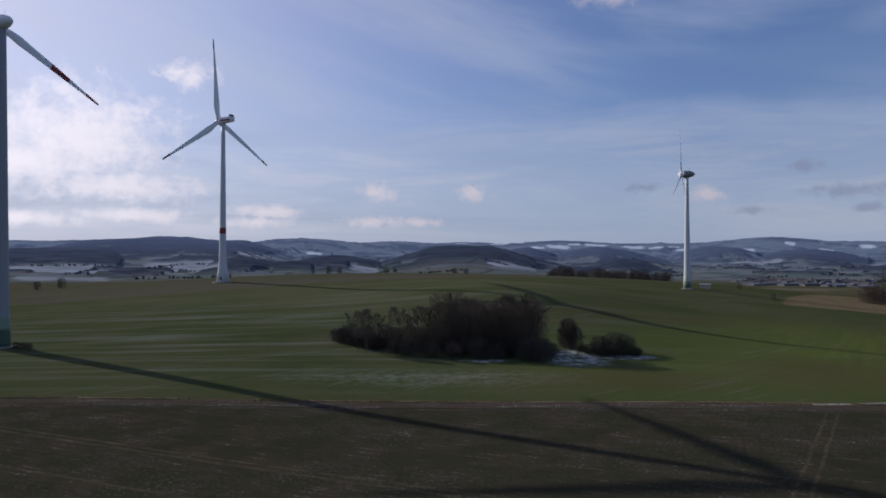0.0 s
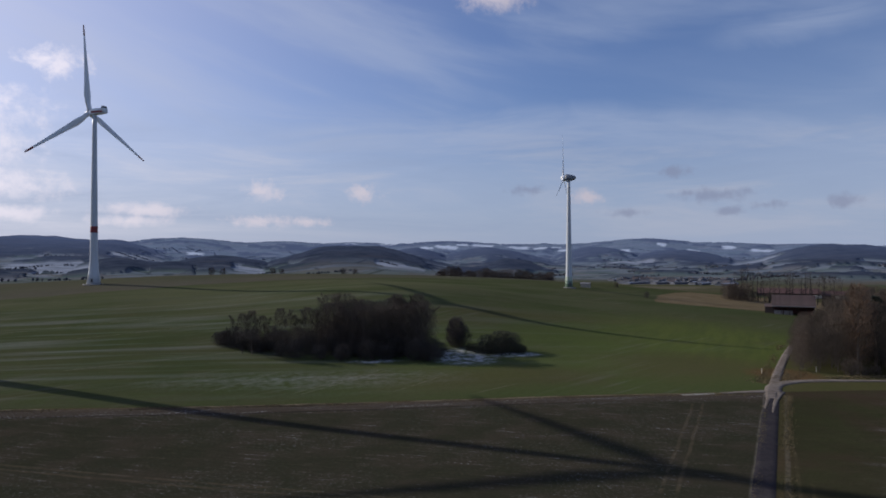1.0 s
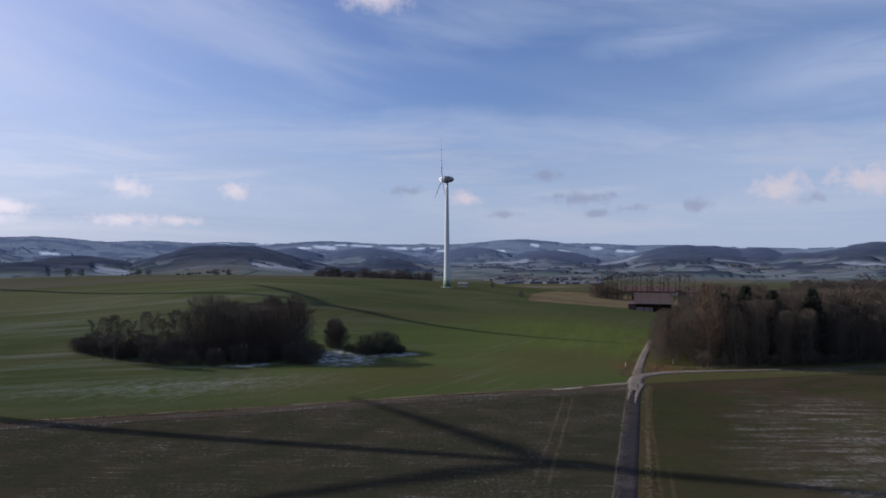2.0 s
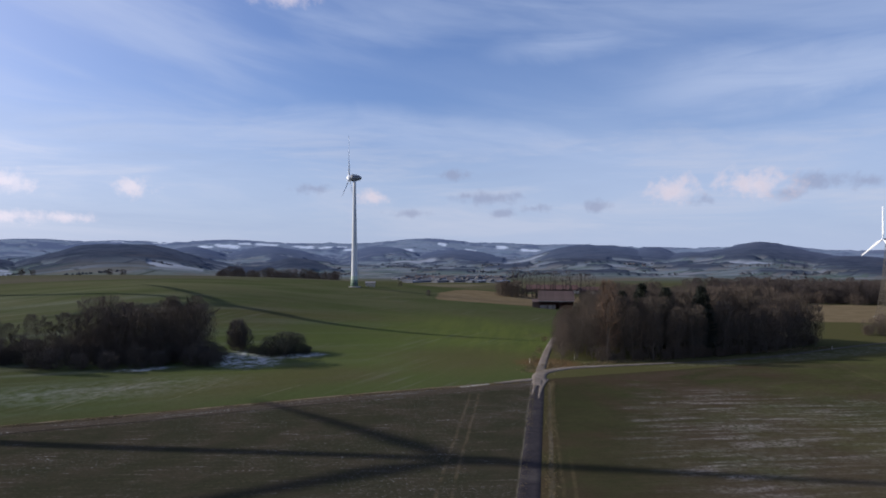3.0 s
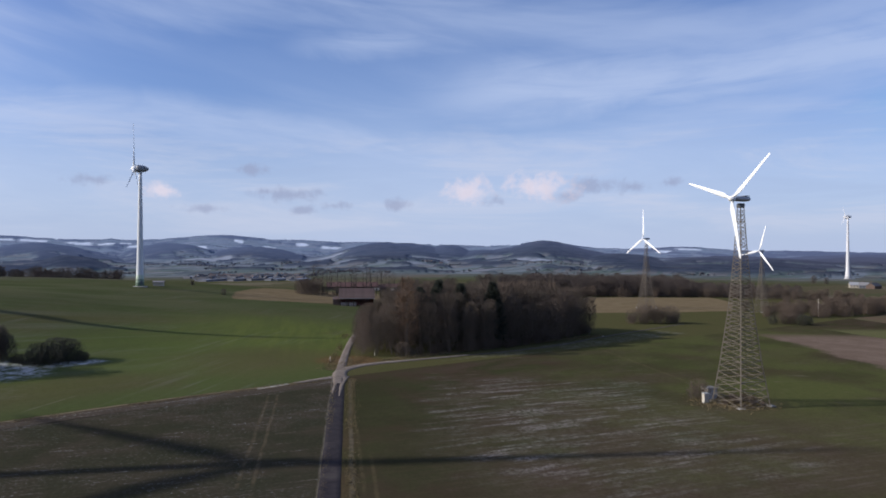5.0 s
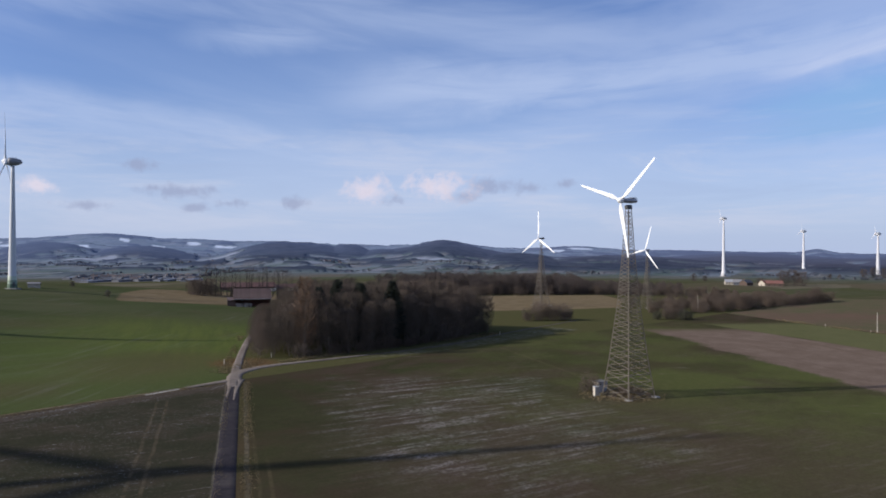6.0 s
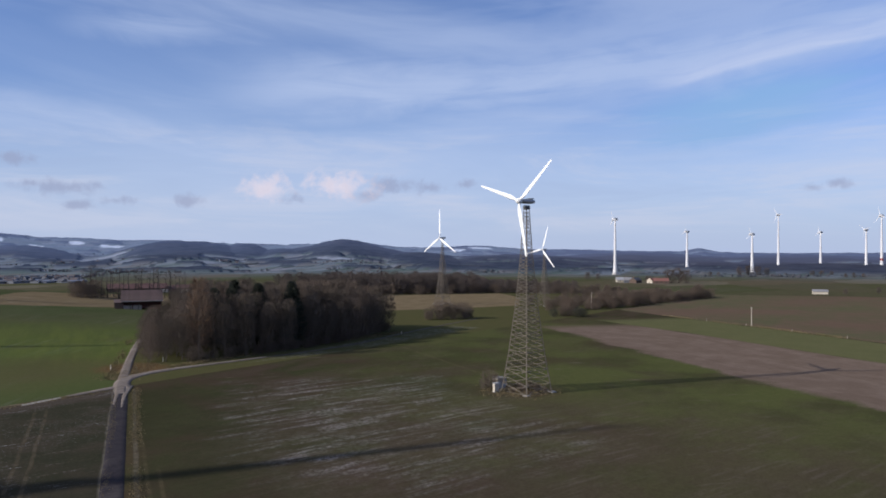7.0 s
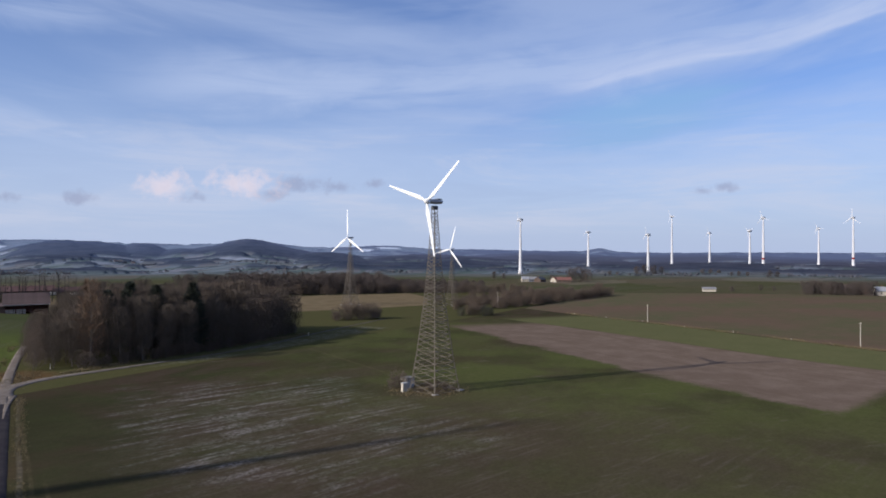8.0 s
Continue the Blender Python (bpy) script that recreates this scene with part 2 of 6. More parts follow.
# ---- the lie of the land ----
SWELLS = [(-110, 440, 150, 19.6), (70, 430, 130, 11.7), (-40, 560, 180, -7.9), (170, 430, 80, 3.4), (-160, 240, 110, -5.8), (330, -20, 160, -0.7), (480, 180, 170, -3.7), (250, 300, 110, -0.6), (60, 250, 80, -2.6)]
SWELLS += [(215, 8, 45, -1.4), (30, 292, 42, 7.0), (5, 208, 26, -0.9), (-12, 134, 34, -0.8)]


def step(a, b, x):
    t = np.clip((x - a) / (b - a), 0, 1)
    return t * t * (3 - 2 * t)


# skyline hills: bearing, elevation of the top in degrees, half-width in degrees
SKYLINE = [(-31, 0.95, 5), (-25, 1.08, 3.5), (-19, 0.95, 3.5), (-11.5, 1.28, 3), (-4, 1.05, 2.2), (2, 0.98, 2.2), (9.4, 1.1, 2.6), (16, 0.85, 3.5),
           (25, 1.28, 2.6), (30, 0.95, 2.4), (36.5, 0.8, 2.4), (41, 0.62, 2.2), (50.7, 0.88, 1.9), (47.5, 0.55, 1.6), (61.3, 0.42, 2.2),
           (55, 0.3, 3), (68, 0.12, 3), (78.8, 0.18, 0.8), (75, -0.02, 4), (90, -0.14, 6), (104, -0.1, 6), (140, 0.6, 15), (180, 0.8, 15), (225, 0.9, 20), (290, 0.8, 20)]
# hills on the rising land: bearing, distance, top in degrees, half-width in degrees, half-depth in metres, how flat the top is
HILLS = [(-21.5, 3500, 1.22, 7.6, 420, 4), (-29, 2500, 0.62, 4.4, 260, 6), (-16.0, 1750, -0.2, 2.0, 150, 2), (-12.0, 1650, -0.46, 1.7, 130, 2), (-8.6, 2000, 0.08, 2.6, 190, 2),
         (1.6, 1950, 0.72, 4.4, 260, 2.6), (6.8, 3100, 0.66, 2.2, 220, 1.7), (12.6, 3100, 0.72, 2.8, 220, 1.8), (14.4, 1900, -0.32, 1.5, 130, 2), (21.5, 3300, 0.72, 2.6, 200, 2.4),
         (27.5, 2900, 0.42, 2.6, 200, 2), (38.6, 2800, 0.72, 3.8, 280, 2.6), (42.8, 2750, 0.42, 2.0, 220, 2), (50.4, 2700, 0.88, 3.4, 300, 1.6), (46.5, 2600, 0.25, 2.6, 220, 2), (56.4, 2300, 0.0, 2.6, 240, 2.4),
         (65, 2500, -0.2, 4.5, 260, 2), (74, 3000, -0.12, 5, 260, 2), (86, 3100, -0.28, 6, 260, 2), (150, 2600, 0.5, 14, 300, 2), (215, 2600, 0.5, 18, 300, 2), (280, 2600, 0.5, 18, 300, 2)]


def height(x, y):
    """Height of the ground, for numbers or arrays."""
    x, y = np.asarray(x, float), np.asarray(y, float)
    r = np.hypot(x, y)
    z = -8.0 * step(480, 950, r)
    for cx, cy, s, a in SWELLS:
        z = z + a * np.exp(-((x - cx) ** 2 + (y - cy) ** 2) / (2 * s * s))
    return z


def ripple(az, period, seed):
    """Smooth rise and fall along the bearings, about -1 to 1."""
    rng = np.random.RandomState(seed)
    return sum(np.sin(np.radians(az) * 360 / (period * rng.uniform(0.5, 1.6)) + rng.uniform(0, 6.3)) for _ in range(5)) / 2.6


def far_land(x, y):
    """Rise of the distant land over the plain, and how much of it the wooded hills make up."""
    r, az = np.hypot(x, y), np.degrees(np.arctan2(x, y))
    level = np.interp(az, (-180, -60, -35, 28, 45, 65, 85, 120, 180), (0.7, 0.7, 0.82, 0.82, 0.48, 0.1, -0.22, -0.2, 0.7))
    el = level + 0.05 * ripple(az, 5, 1) + 0.015 * ripple(az, 1.6, 2)
    for b, top, w in SKYLINE:
        d = (az - b + 180) % 360 - 180
        el = np.maximum(el, level + (top - level) * np.exp(-(d / w) ** 2 / 2) + 0.012 * ripple(az, 1.3, 4))
    # the land climbs in soft steps from the plain to the last ridge
    share = 0.30 * step(950, 1900, r) + 0.20 * step(1800, 2700, r) + 0.14 * step(2600, 3300, r) + 0.36 * step(3300, 4300, r)
    share = share + 0.03 * ripple(az, 9, 5) * step(1400, 2200, r) * (1 - step(3300, 4200, r))
    land = np.maximum(38 + r * np.tan(np.radians(-2.18 + (el + 2.18) * share)), 0)
    hills, trees = np.zeros_like(r), np.zeros_like(r)
    rough = 1 + 0.08 * lumps(x, y, 480, 21) + 0.03 * lumps(x, y, 200, 22)
    for b, dist, top, w, depth, flat in HILLS:
        d = np.abs((az - b + 180) % 360 - 180) / w
        peak = 30 + dist * math.tan(radians(top))
        share = np.exp(-d ** flat / 2) * np.exp(-((r - dist) / (depth * 2.0)) ** 2 / 2)
        trees = np.where(rough * peak * share > hills, share, trees)
        hills = np.maximum(hills, rough * peak * share)
    # the woods keep to the upper part of a hill, with an uneven lower edge
    trees = step(0.24, 0.36, trees + 0.22 * lumps(x, y, 300, 23) + 0.1 * lumps(x, y, 110, 24))
    return np.maximum(land, hills), step(0.0, 4.0, hills - land) * trees


def lumps(x, y, scale, seed):
    """Cheap smooth noise, about -1 to 1, for arrays."""
    rng = np.random.RandomState(seed)
    v = 0
    for k in range(9):
        a, f = rng.uniform(0, 2 * math.pi), rng.uniform(0.6, 1.7) / scale
        v = v + np.sin((x * math.cos(a) + y * math.sin(a)) * f * 2 * math.pi + rng.uniform(0, 6.3))
    return v / 3.0


def ground_z(x, y):
    return float(height(x, y))


def on_ground(x, y, turn=0.0, sink=0.0):
    return pose(x, y, ground_z(x, y) - sink, 0, 0, turn)

# ---- ground ----


# open fields out in the distance: bearing, distance, half-width and half-depth in metres
SNOW_FIELDS = [(1.5, 4215, 37, 87), (7.7, 3850, 34, 67), (9.3, 3880, 61, 90), (12.3, 4055, 64, 52), (15.1, 4010, 56, 87), (16.9, 3990, 42, 52), (18.2, 4055, 28, 37), (18.9, 3920, 34, 35), (23.5, 3625, 25, 55), (26.3, 3960, 24, 72), (28.6, 3770, 39, 70), (31.1, 3955, 35, 67), (33.4, 3860, 54, 42), (10.6, 4025, 35, 42), (4.5, 4175, 44, 82), (60, 3940, 34, 90), (61.7, 4085, 71, 65), (-10.4, 3460, 36, 125), (56, 4285, 60, 35)]
FROST_FIELDS = [(-15.2, 2480, 56, 150), (-13.6, 2400, 59, 150), (-6.4, 1470, 31, 150), (5.4, 1300, 45, 40), (-29.5, 1580, 110, 150), (-28.5, 1210, 63, 75), (-20.5, 1840, 83, 150), (-19.3, 1570, 60, 150), (50, 1785, 50, 35), (41.5, 2045, 64, 62), (33, 2505, 70, 47), (24, 2395, 75, 70), (19, 2790, 58, 37), (8.4, 1840, 32, 35)]


def land_cover(X, Y):
    """Height of the whole land and the shares of wood, snow and frost on it."""
    R, deg = np.hypot(X, Y), np.degrees(np.arctan2(X, Y))
    hill, on_hill = far_land(X, Y)
    out = step(1300, 1900, R) * (1 - step(3700, 4200, R))
    relief = 3 * lumps(X, Y, 700, 3) * (1 - step(3800, 4300, R)) + out * (2.2 * lumps(X, Y, 330, 31) + 0.8 * lumps(X, Y, 150, 32))
    Z = height(X, Y) + step(900, 1400, R) * (hill + relief)
    # woods lie in uneven blocks with sharp edges, snow and frost on open fields
    block = lumps(X, Y, 520, 5) * 0.45 + lumps(X * 0.8 + Y * 0.3, Y * 1.3, 210, 6) * 0.42 + lumps(X, Y, 90, 7) * 0.14
    thick = np.interp(deg, (-40, 10, 30, 60, 72, 100), (0.34, 0.34, 0.36, 0.32, -0.30, -0.45))
    wood = np.maximum(on_hill, step(thick, thick + 0.05, block)) * step(1150, 1400, R)
    white, pale = np.zeros_like(R), np.zeros_like(R)
    for field, spots in ((white, SNOW_FIELDS), (pale, FROST_FIELDS)):
        for b, d, w, h in spots:
            u = ((deg - b + 180) % 360 - 180) * np.radians(d) / w
            v = (R - d) / h + 0.15 * u
            field[...] = np.maximum(field, 1 - step(0.88, 1.02, np.maximum(np.abs(u), np.abs(v)) + 0.14 * lumps(X, Y, 90, 4)))
    wood = wood * (1 - np.maximum(white, pale))
    return Z, wood, white, pale


def build_ground():
    near_az = np.arange(-50, 118, 0.13)
    az = np.concatenate([near_az, np.arange(118, 310, 4.0)])
    r = np.concatenate([np.arange(6, 600, 4.0), 600 * 1.0095 ** np.arange(0, 222)])
    r = r[r < 4850]
    A, R = np.meshgrid(np.radians(az), r)
    X, Y = R * np.sin(A), R * np.cos(A)
    Z, wood, white, pale = land_cover(X, Y)
    Z = Z + wood * (6 + 0.8 * lumps(X, Y, 60, 11))
    n_r, n_a = X.shape
    verts = np.stack([X, Y, Z], -1).reshape(-1, 3)
    i = np.arange(n_r - 1)[:, None] * n_a + np.arange(n_a)[None, :]
    j = np.arange(n_r - 1)[:, None] * n_a + (np.arange(n_a)[None, :] + 1) % n_a
    quads = np.stack([i, i + n_a, j + n_a, j], -1).reshape(-1, 4)
    centre = len(verts)
    verts = np.vstack([verts, [[0, 0, float(height(0, 0))]]])
    me = bpy.data.meshes.new("ground")
    ring = [(k, (k + 1) % n_a, centre) for k in range(n_a)]
    me.from_pydata(verts.tolist(), [], quads.tolist() + ring)
    for name, field in (("wood", wood), ("snow", white), ("frost", pale), ("far", step(950, 1350, R))):
        at = me.attributes.new(name, "FLOAT", "POINT")
        at.data.foreach_set("value", np.append(field.reshape(-1), 0.0).astype(np.float32))
    me.polygons.foreach_set("use_smooth", [True] * len(me.polygons))
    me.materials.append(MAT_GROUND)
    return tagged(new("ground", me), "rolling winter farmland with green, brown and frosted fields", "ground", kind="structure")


def build_far_woods():
    """Hedge trees and rows between the distant fields: one joined lot of small crowns."""
    rng = np.random.RandomState(41)
    px, py, pz, ps = [], [], [], []
    # hedges and rows along the edges of the fields
    for _ in range(360):
        a, d = math.radians(rng.uniform(-34, 100)), math.sqrt(rng.uniform(1150 ** 2, 3700 ** 2))
        turn, length = rng.choice((0.5, 2.07)) + rng.normal(0, 0.3), rng.uniform(60, 330)
        k = int(length / 4)
        f = rng.uniform(-0.5, 0.5, k) * length
        hx = d * math.sin(a) + f * math.cos(turn) + rng.normal(0, 2, k)
        hy = d * math.cos(a) + f * math.sin(turn) + rng.normal(0, 2, k)
        hz, hw, hs, hp = land_cover(hx, hy)
        ok = (hw < 0.3) & (hs < 0.4)
        px.append(hx[ok]), py.append(hy[ok]), pz.append(hz[ok] - 0.5), ps.append(rng.uniform(0.2, 0.5, ok.sum()))
    px, py, pz, ps = (np.concatenate(v) for v in (px, py, pz, ps))
    m = len(px)
    ang = np.arange(5) * 2 * math.pi / 5
    turn = rng.uniform(0, 6.28, m)[:, None] + ang[None, :]
    wide = ps[:, None] * rng.uniform(3.4, 6.4, (m, 5))
    tall = ps[:, None] * rng.uniform(8.0, 13.0, (m, 1))
    ring = np.stack([px[:, None] + wide * np.cos(turn), py[:, None] + wide * np.sin(turn), pz[:, None] + tall * rng.uniform(0.35, 0.7, (m, 5))], -1)
    foot = np.stack([px, py, pz - 0.5], -1)[:, None, :]
    top = np.stack([px + rng.normal(0, 0.8, m), py + rng.normal(0, 0.8, m), pz + tall[:, 0]], -1)[:, None, :]
    verts = np.concatenate([foot, ring, top], 1).reshape(-1, 3)
    tris = np.array([(0, 1 + (k + 1) % 5, 1 + k) for k in range(5)] + [(6, 1 + k, 1 + (k + 1) % 5) for k in range(5)])
    faces = (np.arange(m)[:, None, None] * 7 + tris[None]).reshape(-1, 3)
    me = bpy.data.meshes.new("far_woods")
    me.from_pydata(verts.tolist(), [], faces.tolist())
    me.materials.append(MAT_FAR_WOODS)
    tagged(new("far_woods", me), "bare winter hedges and tree rows on distant hills, tinted haze-blue", "woods", kind="stuff")


CROSS = (-1.0, -0.92, -0.45, 0.0, 0.45, 0.92, 1.0)


def ribbon(name, line, width, mat, label, lift=0.05, sub=3.0, wobble=0.05, seed=1, category="road"):
    """A strip laid on the ground along a smooth line of plan points; width may be one number or a pair of ends."""
    pts = [Vector((*p, 0)) for p in line]
    across = len(CROSS) - 1
    w0, w1 = width if isinstance(width, tuple) else (width, width)
    fine = []
    for k in range(len(pts) - 1):
        p0, p1, p2, p3 = pts[max(k - 1, 0)], pts[k], pts[k + 1], pts[min(k + 2, len(pts) - 1)]
        n = max(2, int((p2 - p1).length / sub))
        for q in range(n):
            t = q / n
            fine.append(0.5 * ((2 * p1) + (p2 - p0) * t + (2 * p0 - 5 * p1 + 4 * p2 - p3) * t * t + (3 * p1 - p0 - 3 * p2 + p3) * t ** 3))
    fine.append(pts[-1])
    rng = random.Random(seed)
    bm = bmesh.new()
    rows = []
    for k, p in enumerate(fine):
        d = (fine[min(k + 1, len(fine) - 1)] - fine[max(k - 1, 0)]).normalized()
        side = Vector((d.y, -d.x, 0))
        f = k / max(1, len(fine) - 1)
        w = (w0 + (w1 - w0) * f) / 2
        row = []
        for c, u in enumerate(CROSS):
            q = p + side * (w * u + (rng.uniform(-wobble, wobble) if c in (0, across) else 0))
            crown = 0.02 * (1 - u * u)
            row.append(bm.verts.new((q.x, q.y, ground_z(q.x, q.y) + (lift + crown if c not in (0, across) else -0.02))))
        rows.append(row)
    for a, b in zip(rows, rows[1:]):
        for c in range(across):
            bm.faces.new((a[c], a[c + 1], b[c + 1], b[c]))
    ob = part(name, bm, mat)
    return tagged(smooth(ob), label, category, kind="structure")


ROAD_LINE = [(-20, -22), (20, 33), (47.8, 72.7), (77.3, 114.9), (93.2, 137.6)]
LANE_LINE = [(91.5, 135.2), (97.3, 143.6), (116.8, 169.2), (134.0, 191.0), (147.0, 206.5)]
SPILL_LINES = [[(84.2, 126.6), (90, 134.3), (96.5, 142.3)], [(83.6, 123.2), (90.5, 132.4), (98.2, 141.6)]]
SIDE_LINE = [(96.0, 141.2), (101.5, 148.6), (110, 152.3), (119, 152.3), (130, 150.6), (146, 148.3)]
FAR_SIDE_LINE = [(143, 148.7), (164.3, 146.3), (186.4, 146.6), (216.3, 151.6), (243, 155.5), (300, 163)]

# ---- wind turbines ----


def blade_mesh(R, root, chord, tip, mat, bend=0.0, flat=0.16):
    """A tapered, twisted blade along +x from the hub axis, flapwise along y."""
    bm = bmesh.new()
    loops = []
    for f in (0.02, 0.06, 0.12, 0.2, 0.3, 0.45, 0.6, 0.75, 0.88, 0.96, 1.0):
        if f <= 0.06:
            c, th = root, root
        elif f < 0.2:
            k = (f - 0.06) / 0.14
            c, th = root + (chord - root) * k, root + (chord * flat * 1.6 - root) * k
        else:
            k = (f - 0.2) / 0.8
            c = chord + (tip - chord) * k ** 0.85
            th = c * flat * (1.6 - 0.8 * k)
        tw = radians(16 * (1 - f) ** 2)
        ring = []
        for i in range(12):
            a = 2 * math.pi * i / 12
            px, py = c * 0.5 * math.cos(a), th * 0.5 * math.sin(a) * (1 if f <= 0.06 else (0.75 + 0.25 * math.cos(a)))
            if f > 0.06:
                px += c * 0.16
            z, y = px * math.cos(tw) - py * math.sin(tw), px * math.sin(tw) + py * math.cos(tw)
            ring.append((f * R, y - bend * f * f, z))
        loops.append(ring)
    rings(bm, loops)
    bmesh.ops.recalc_face_normals(bm, faces=bm.faces[:])
    return mesh_of("blade", bm, mat)


def sleeve(me, R, f0, f1, mat):
    """The painted stretch of a blade, from f0 to f1 of its length, 6 cm proud."""
    bm = bmesh.new()
    bm.from_mesh(me)
    for f in (f0, f1):
        bmesh.ops.bisect_plane(bm, geom=bm.verts[:] + bm.edges[:] + bm.faces[:], plane_co=(f * R, 0, 0), plane_no=(1, 0, 0), clear_inner=f == f0, clear_outer=f == f1)
    bm.normal_update()
    for v in bm.verts:
        v.co += v.normal * 0.06
    return mesh_of("blade_band", bm, mat)


def tube_turbine(m, H, R, base_r, top_r, axis, phase, style, label, group):
    """A three-bladed turbine on a tubular tower. axis: bearing to which the rotor faces; phase: degrees of the first blade from the horizontal."""
    t = thing("wind_turbine", m, label, "wind turbine", group)
    bm = bmesh.new()
    flare = style.get("flare", 0.0)
    prof = []
    for k in range(15):
        f = k / 14
        prof.append((base_r + (top_r - base_r) * f + flare * max(0, 1 - f / 0.18) ** 2, -0.6 + (H - 1.2 + 0.6) * f))
    lathe(bm, prof, 28)
    tower = smooth(part("tower", bm, style["tower"], t))

    def radius(z):
        f = z / (H - 1.2)
        return base_r + (top_r - base_r) * f + flare * max(0, 1 - f / 0.18) ** 2

    for z0, z1, mat, lab in style.get("bands", ()):
        bm = bmesh.new()
        lathe(bm, [(radius(z0 + (z1 - z0) * k / 6) + 0.02, z0 + (z1 - z0) * k / 6) for k in range(7)], 28)
        smooth(part("band", bm, mat, tower, lab))
    for z in style.get("seams", ()):
        bm = bmesh.new()
        lathe(bm, [(radius(z) + 0.03, z - 0.08), (radius(z) + 0.05, z), (radius(z) + 0.03, z + 0.08)], 28)
        part("flange", bm, style["tower"], tower)
    bm = bmesh.new()
    box(bm, (0.9, 0.12, 2.1), (0, -radius(2.0) - 0.0, 2.0), 0.03)
    part("door", bm, MAT_DARK_METAL, tower, "dark steel tower door")
    yaw = pose(0, 0, H, 0, 0, -axis)
    s = style["size"]
    kind = style["nacelle"]
    bm = bmesh.new()
    if kind == "egg":
        prof = [(0.25, -4.6), (0.9, -4.2), (1.5, -3.2), (2.0, -1.6), (2.25, 0.2), (2.3, 1.2), (2.1, 2.0)]
        lathe(bm, [(r * s, h * s) for r, h in prof], 20, "y")
        for v in bm.verts:
            v.co.y *= -1
    else:
        box(bm, (3.4 * s, 9.5 * s, 3.4 * s), (0, -2.6 * s, 0.3 * s), 0.45 * s)
        for v in bm.verts:
            if v.co.y < -5 * s and v.co.z < 0:
                v.co.z *= 0.45
    nac = smooth(part("nacelle", bm, style["shell"], t, m=yaw))
    if kind == "box":
        bm = bmesh.new()
        box(bm, (3.46 * s, 7.6 * s, 1.1 * s), (0, -2.9 * s, 0.1 * s), 0.06)
        part("nacelle_stripe", bm, MAT_RED, nac, "red painted stripe")
        bm = bmesh.new()
        box(bm, (2.6 * s, 1.6 * s, 1.3 * s), (0, -6.2 * s, 2.5 * s), 0.12)
        part("cooler", bm, MAT_DARK_METAL, nac, "dark cooler box")
    bm = bmesh.new()
    rod(bm, (0, -1.5 * s, 1.6 * s), (0, -1.5 * s, 3.6 * s), 0.05, 0.03, 6)
    part("weather_mast", bm, MAT_DARK_METAL, nac)
    front = (2.1 if kind == "egg" else 2.3) * s
    bm = bmesh.new()
    prof = [(1.75, 0), (1.8, 0.8), (1.55, 1.9), (1.0, 2.7), (0.35, 3.1)] if kind == "egg" else [(1.3, 0), (1.45, 0.8), (1.4, 2.2), (1.0, 3.2), (0.3, 3.7)]
    lathe(bm, [(r * s, h * s) for r, h in prof], 20, "y")
    for v in bm.verts:
        v.co.y = -v.co.y
    hub = smooth(part("hub", bm, style["hub"], t, m=yaw @ pose(0, front, 0)))
    me = blade_mesh(R, 0.055 * R, 0.085 * R, 0.014 * R, style["blade"], bend=-0.02 * R)
    me.polygons.foreach_set("use_smooth", [True] * len(me.polygons))
    bands = [(sleeve(me, R, a, b, mat), lab) for a, b, mat, lab in style.get("blade_bands", ())]
    for k in range(3):
        b = part("blade", me, None, hub, m=pose(0, 1.3 * s, 0) @ pose(0, 0, 0, 0, -(phase + 120 * k), 0))
        for bme, lab in bands:
            part("blade_band", bme, None, b, lab)
    bm = bmesh.new()
    lathe(bm, [(base_r + flare + 1.6, -0.4), (base_r + flare + 1.6, 0.18), (base_r + flare + 0.2, 0.3)], 28)
    part("foundation", bm, MAT_CONCRETE, t, "round concrete foundation collar")
    return t


# half-width of the lattice tower by height
LATTICE = [(0.0, 3.95), (8.0, 2.85), (19.0, 1.72), (30.0, 0.95), (40.6, 0.42)]


def lattice_half(z):
    for (z0, w0), (z1, w1) in zip(LATTICE, LATTICE[1:]):
        if z <= z1:
            return w0 + (w1 - w0) * (z - z0) / (z1 - z0)
    return LATTICE[-1][1]


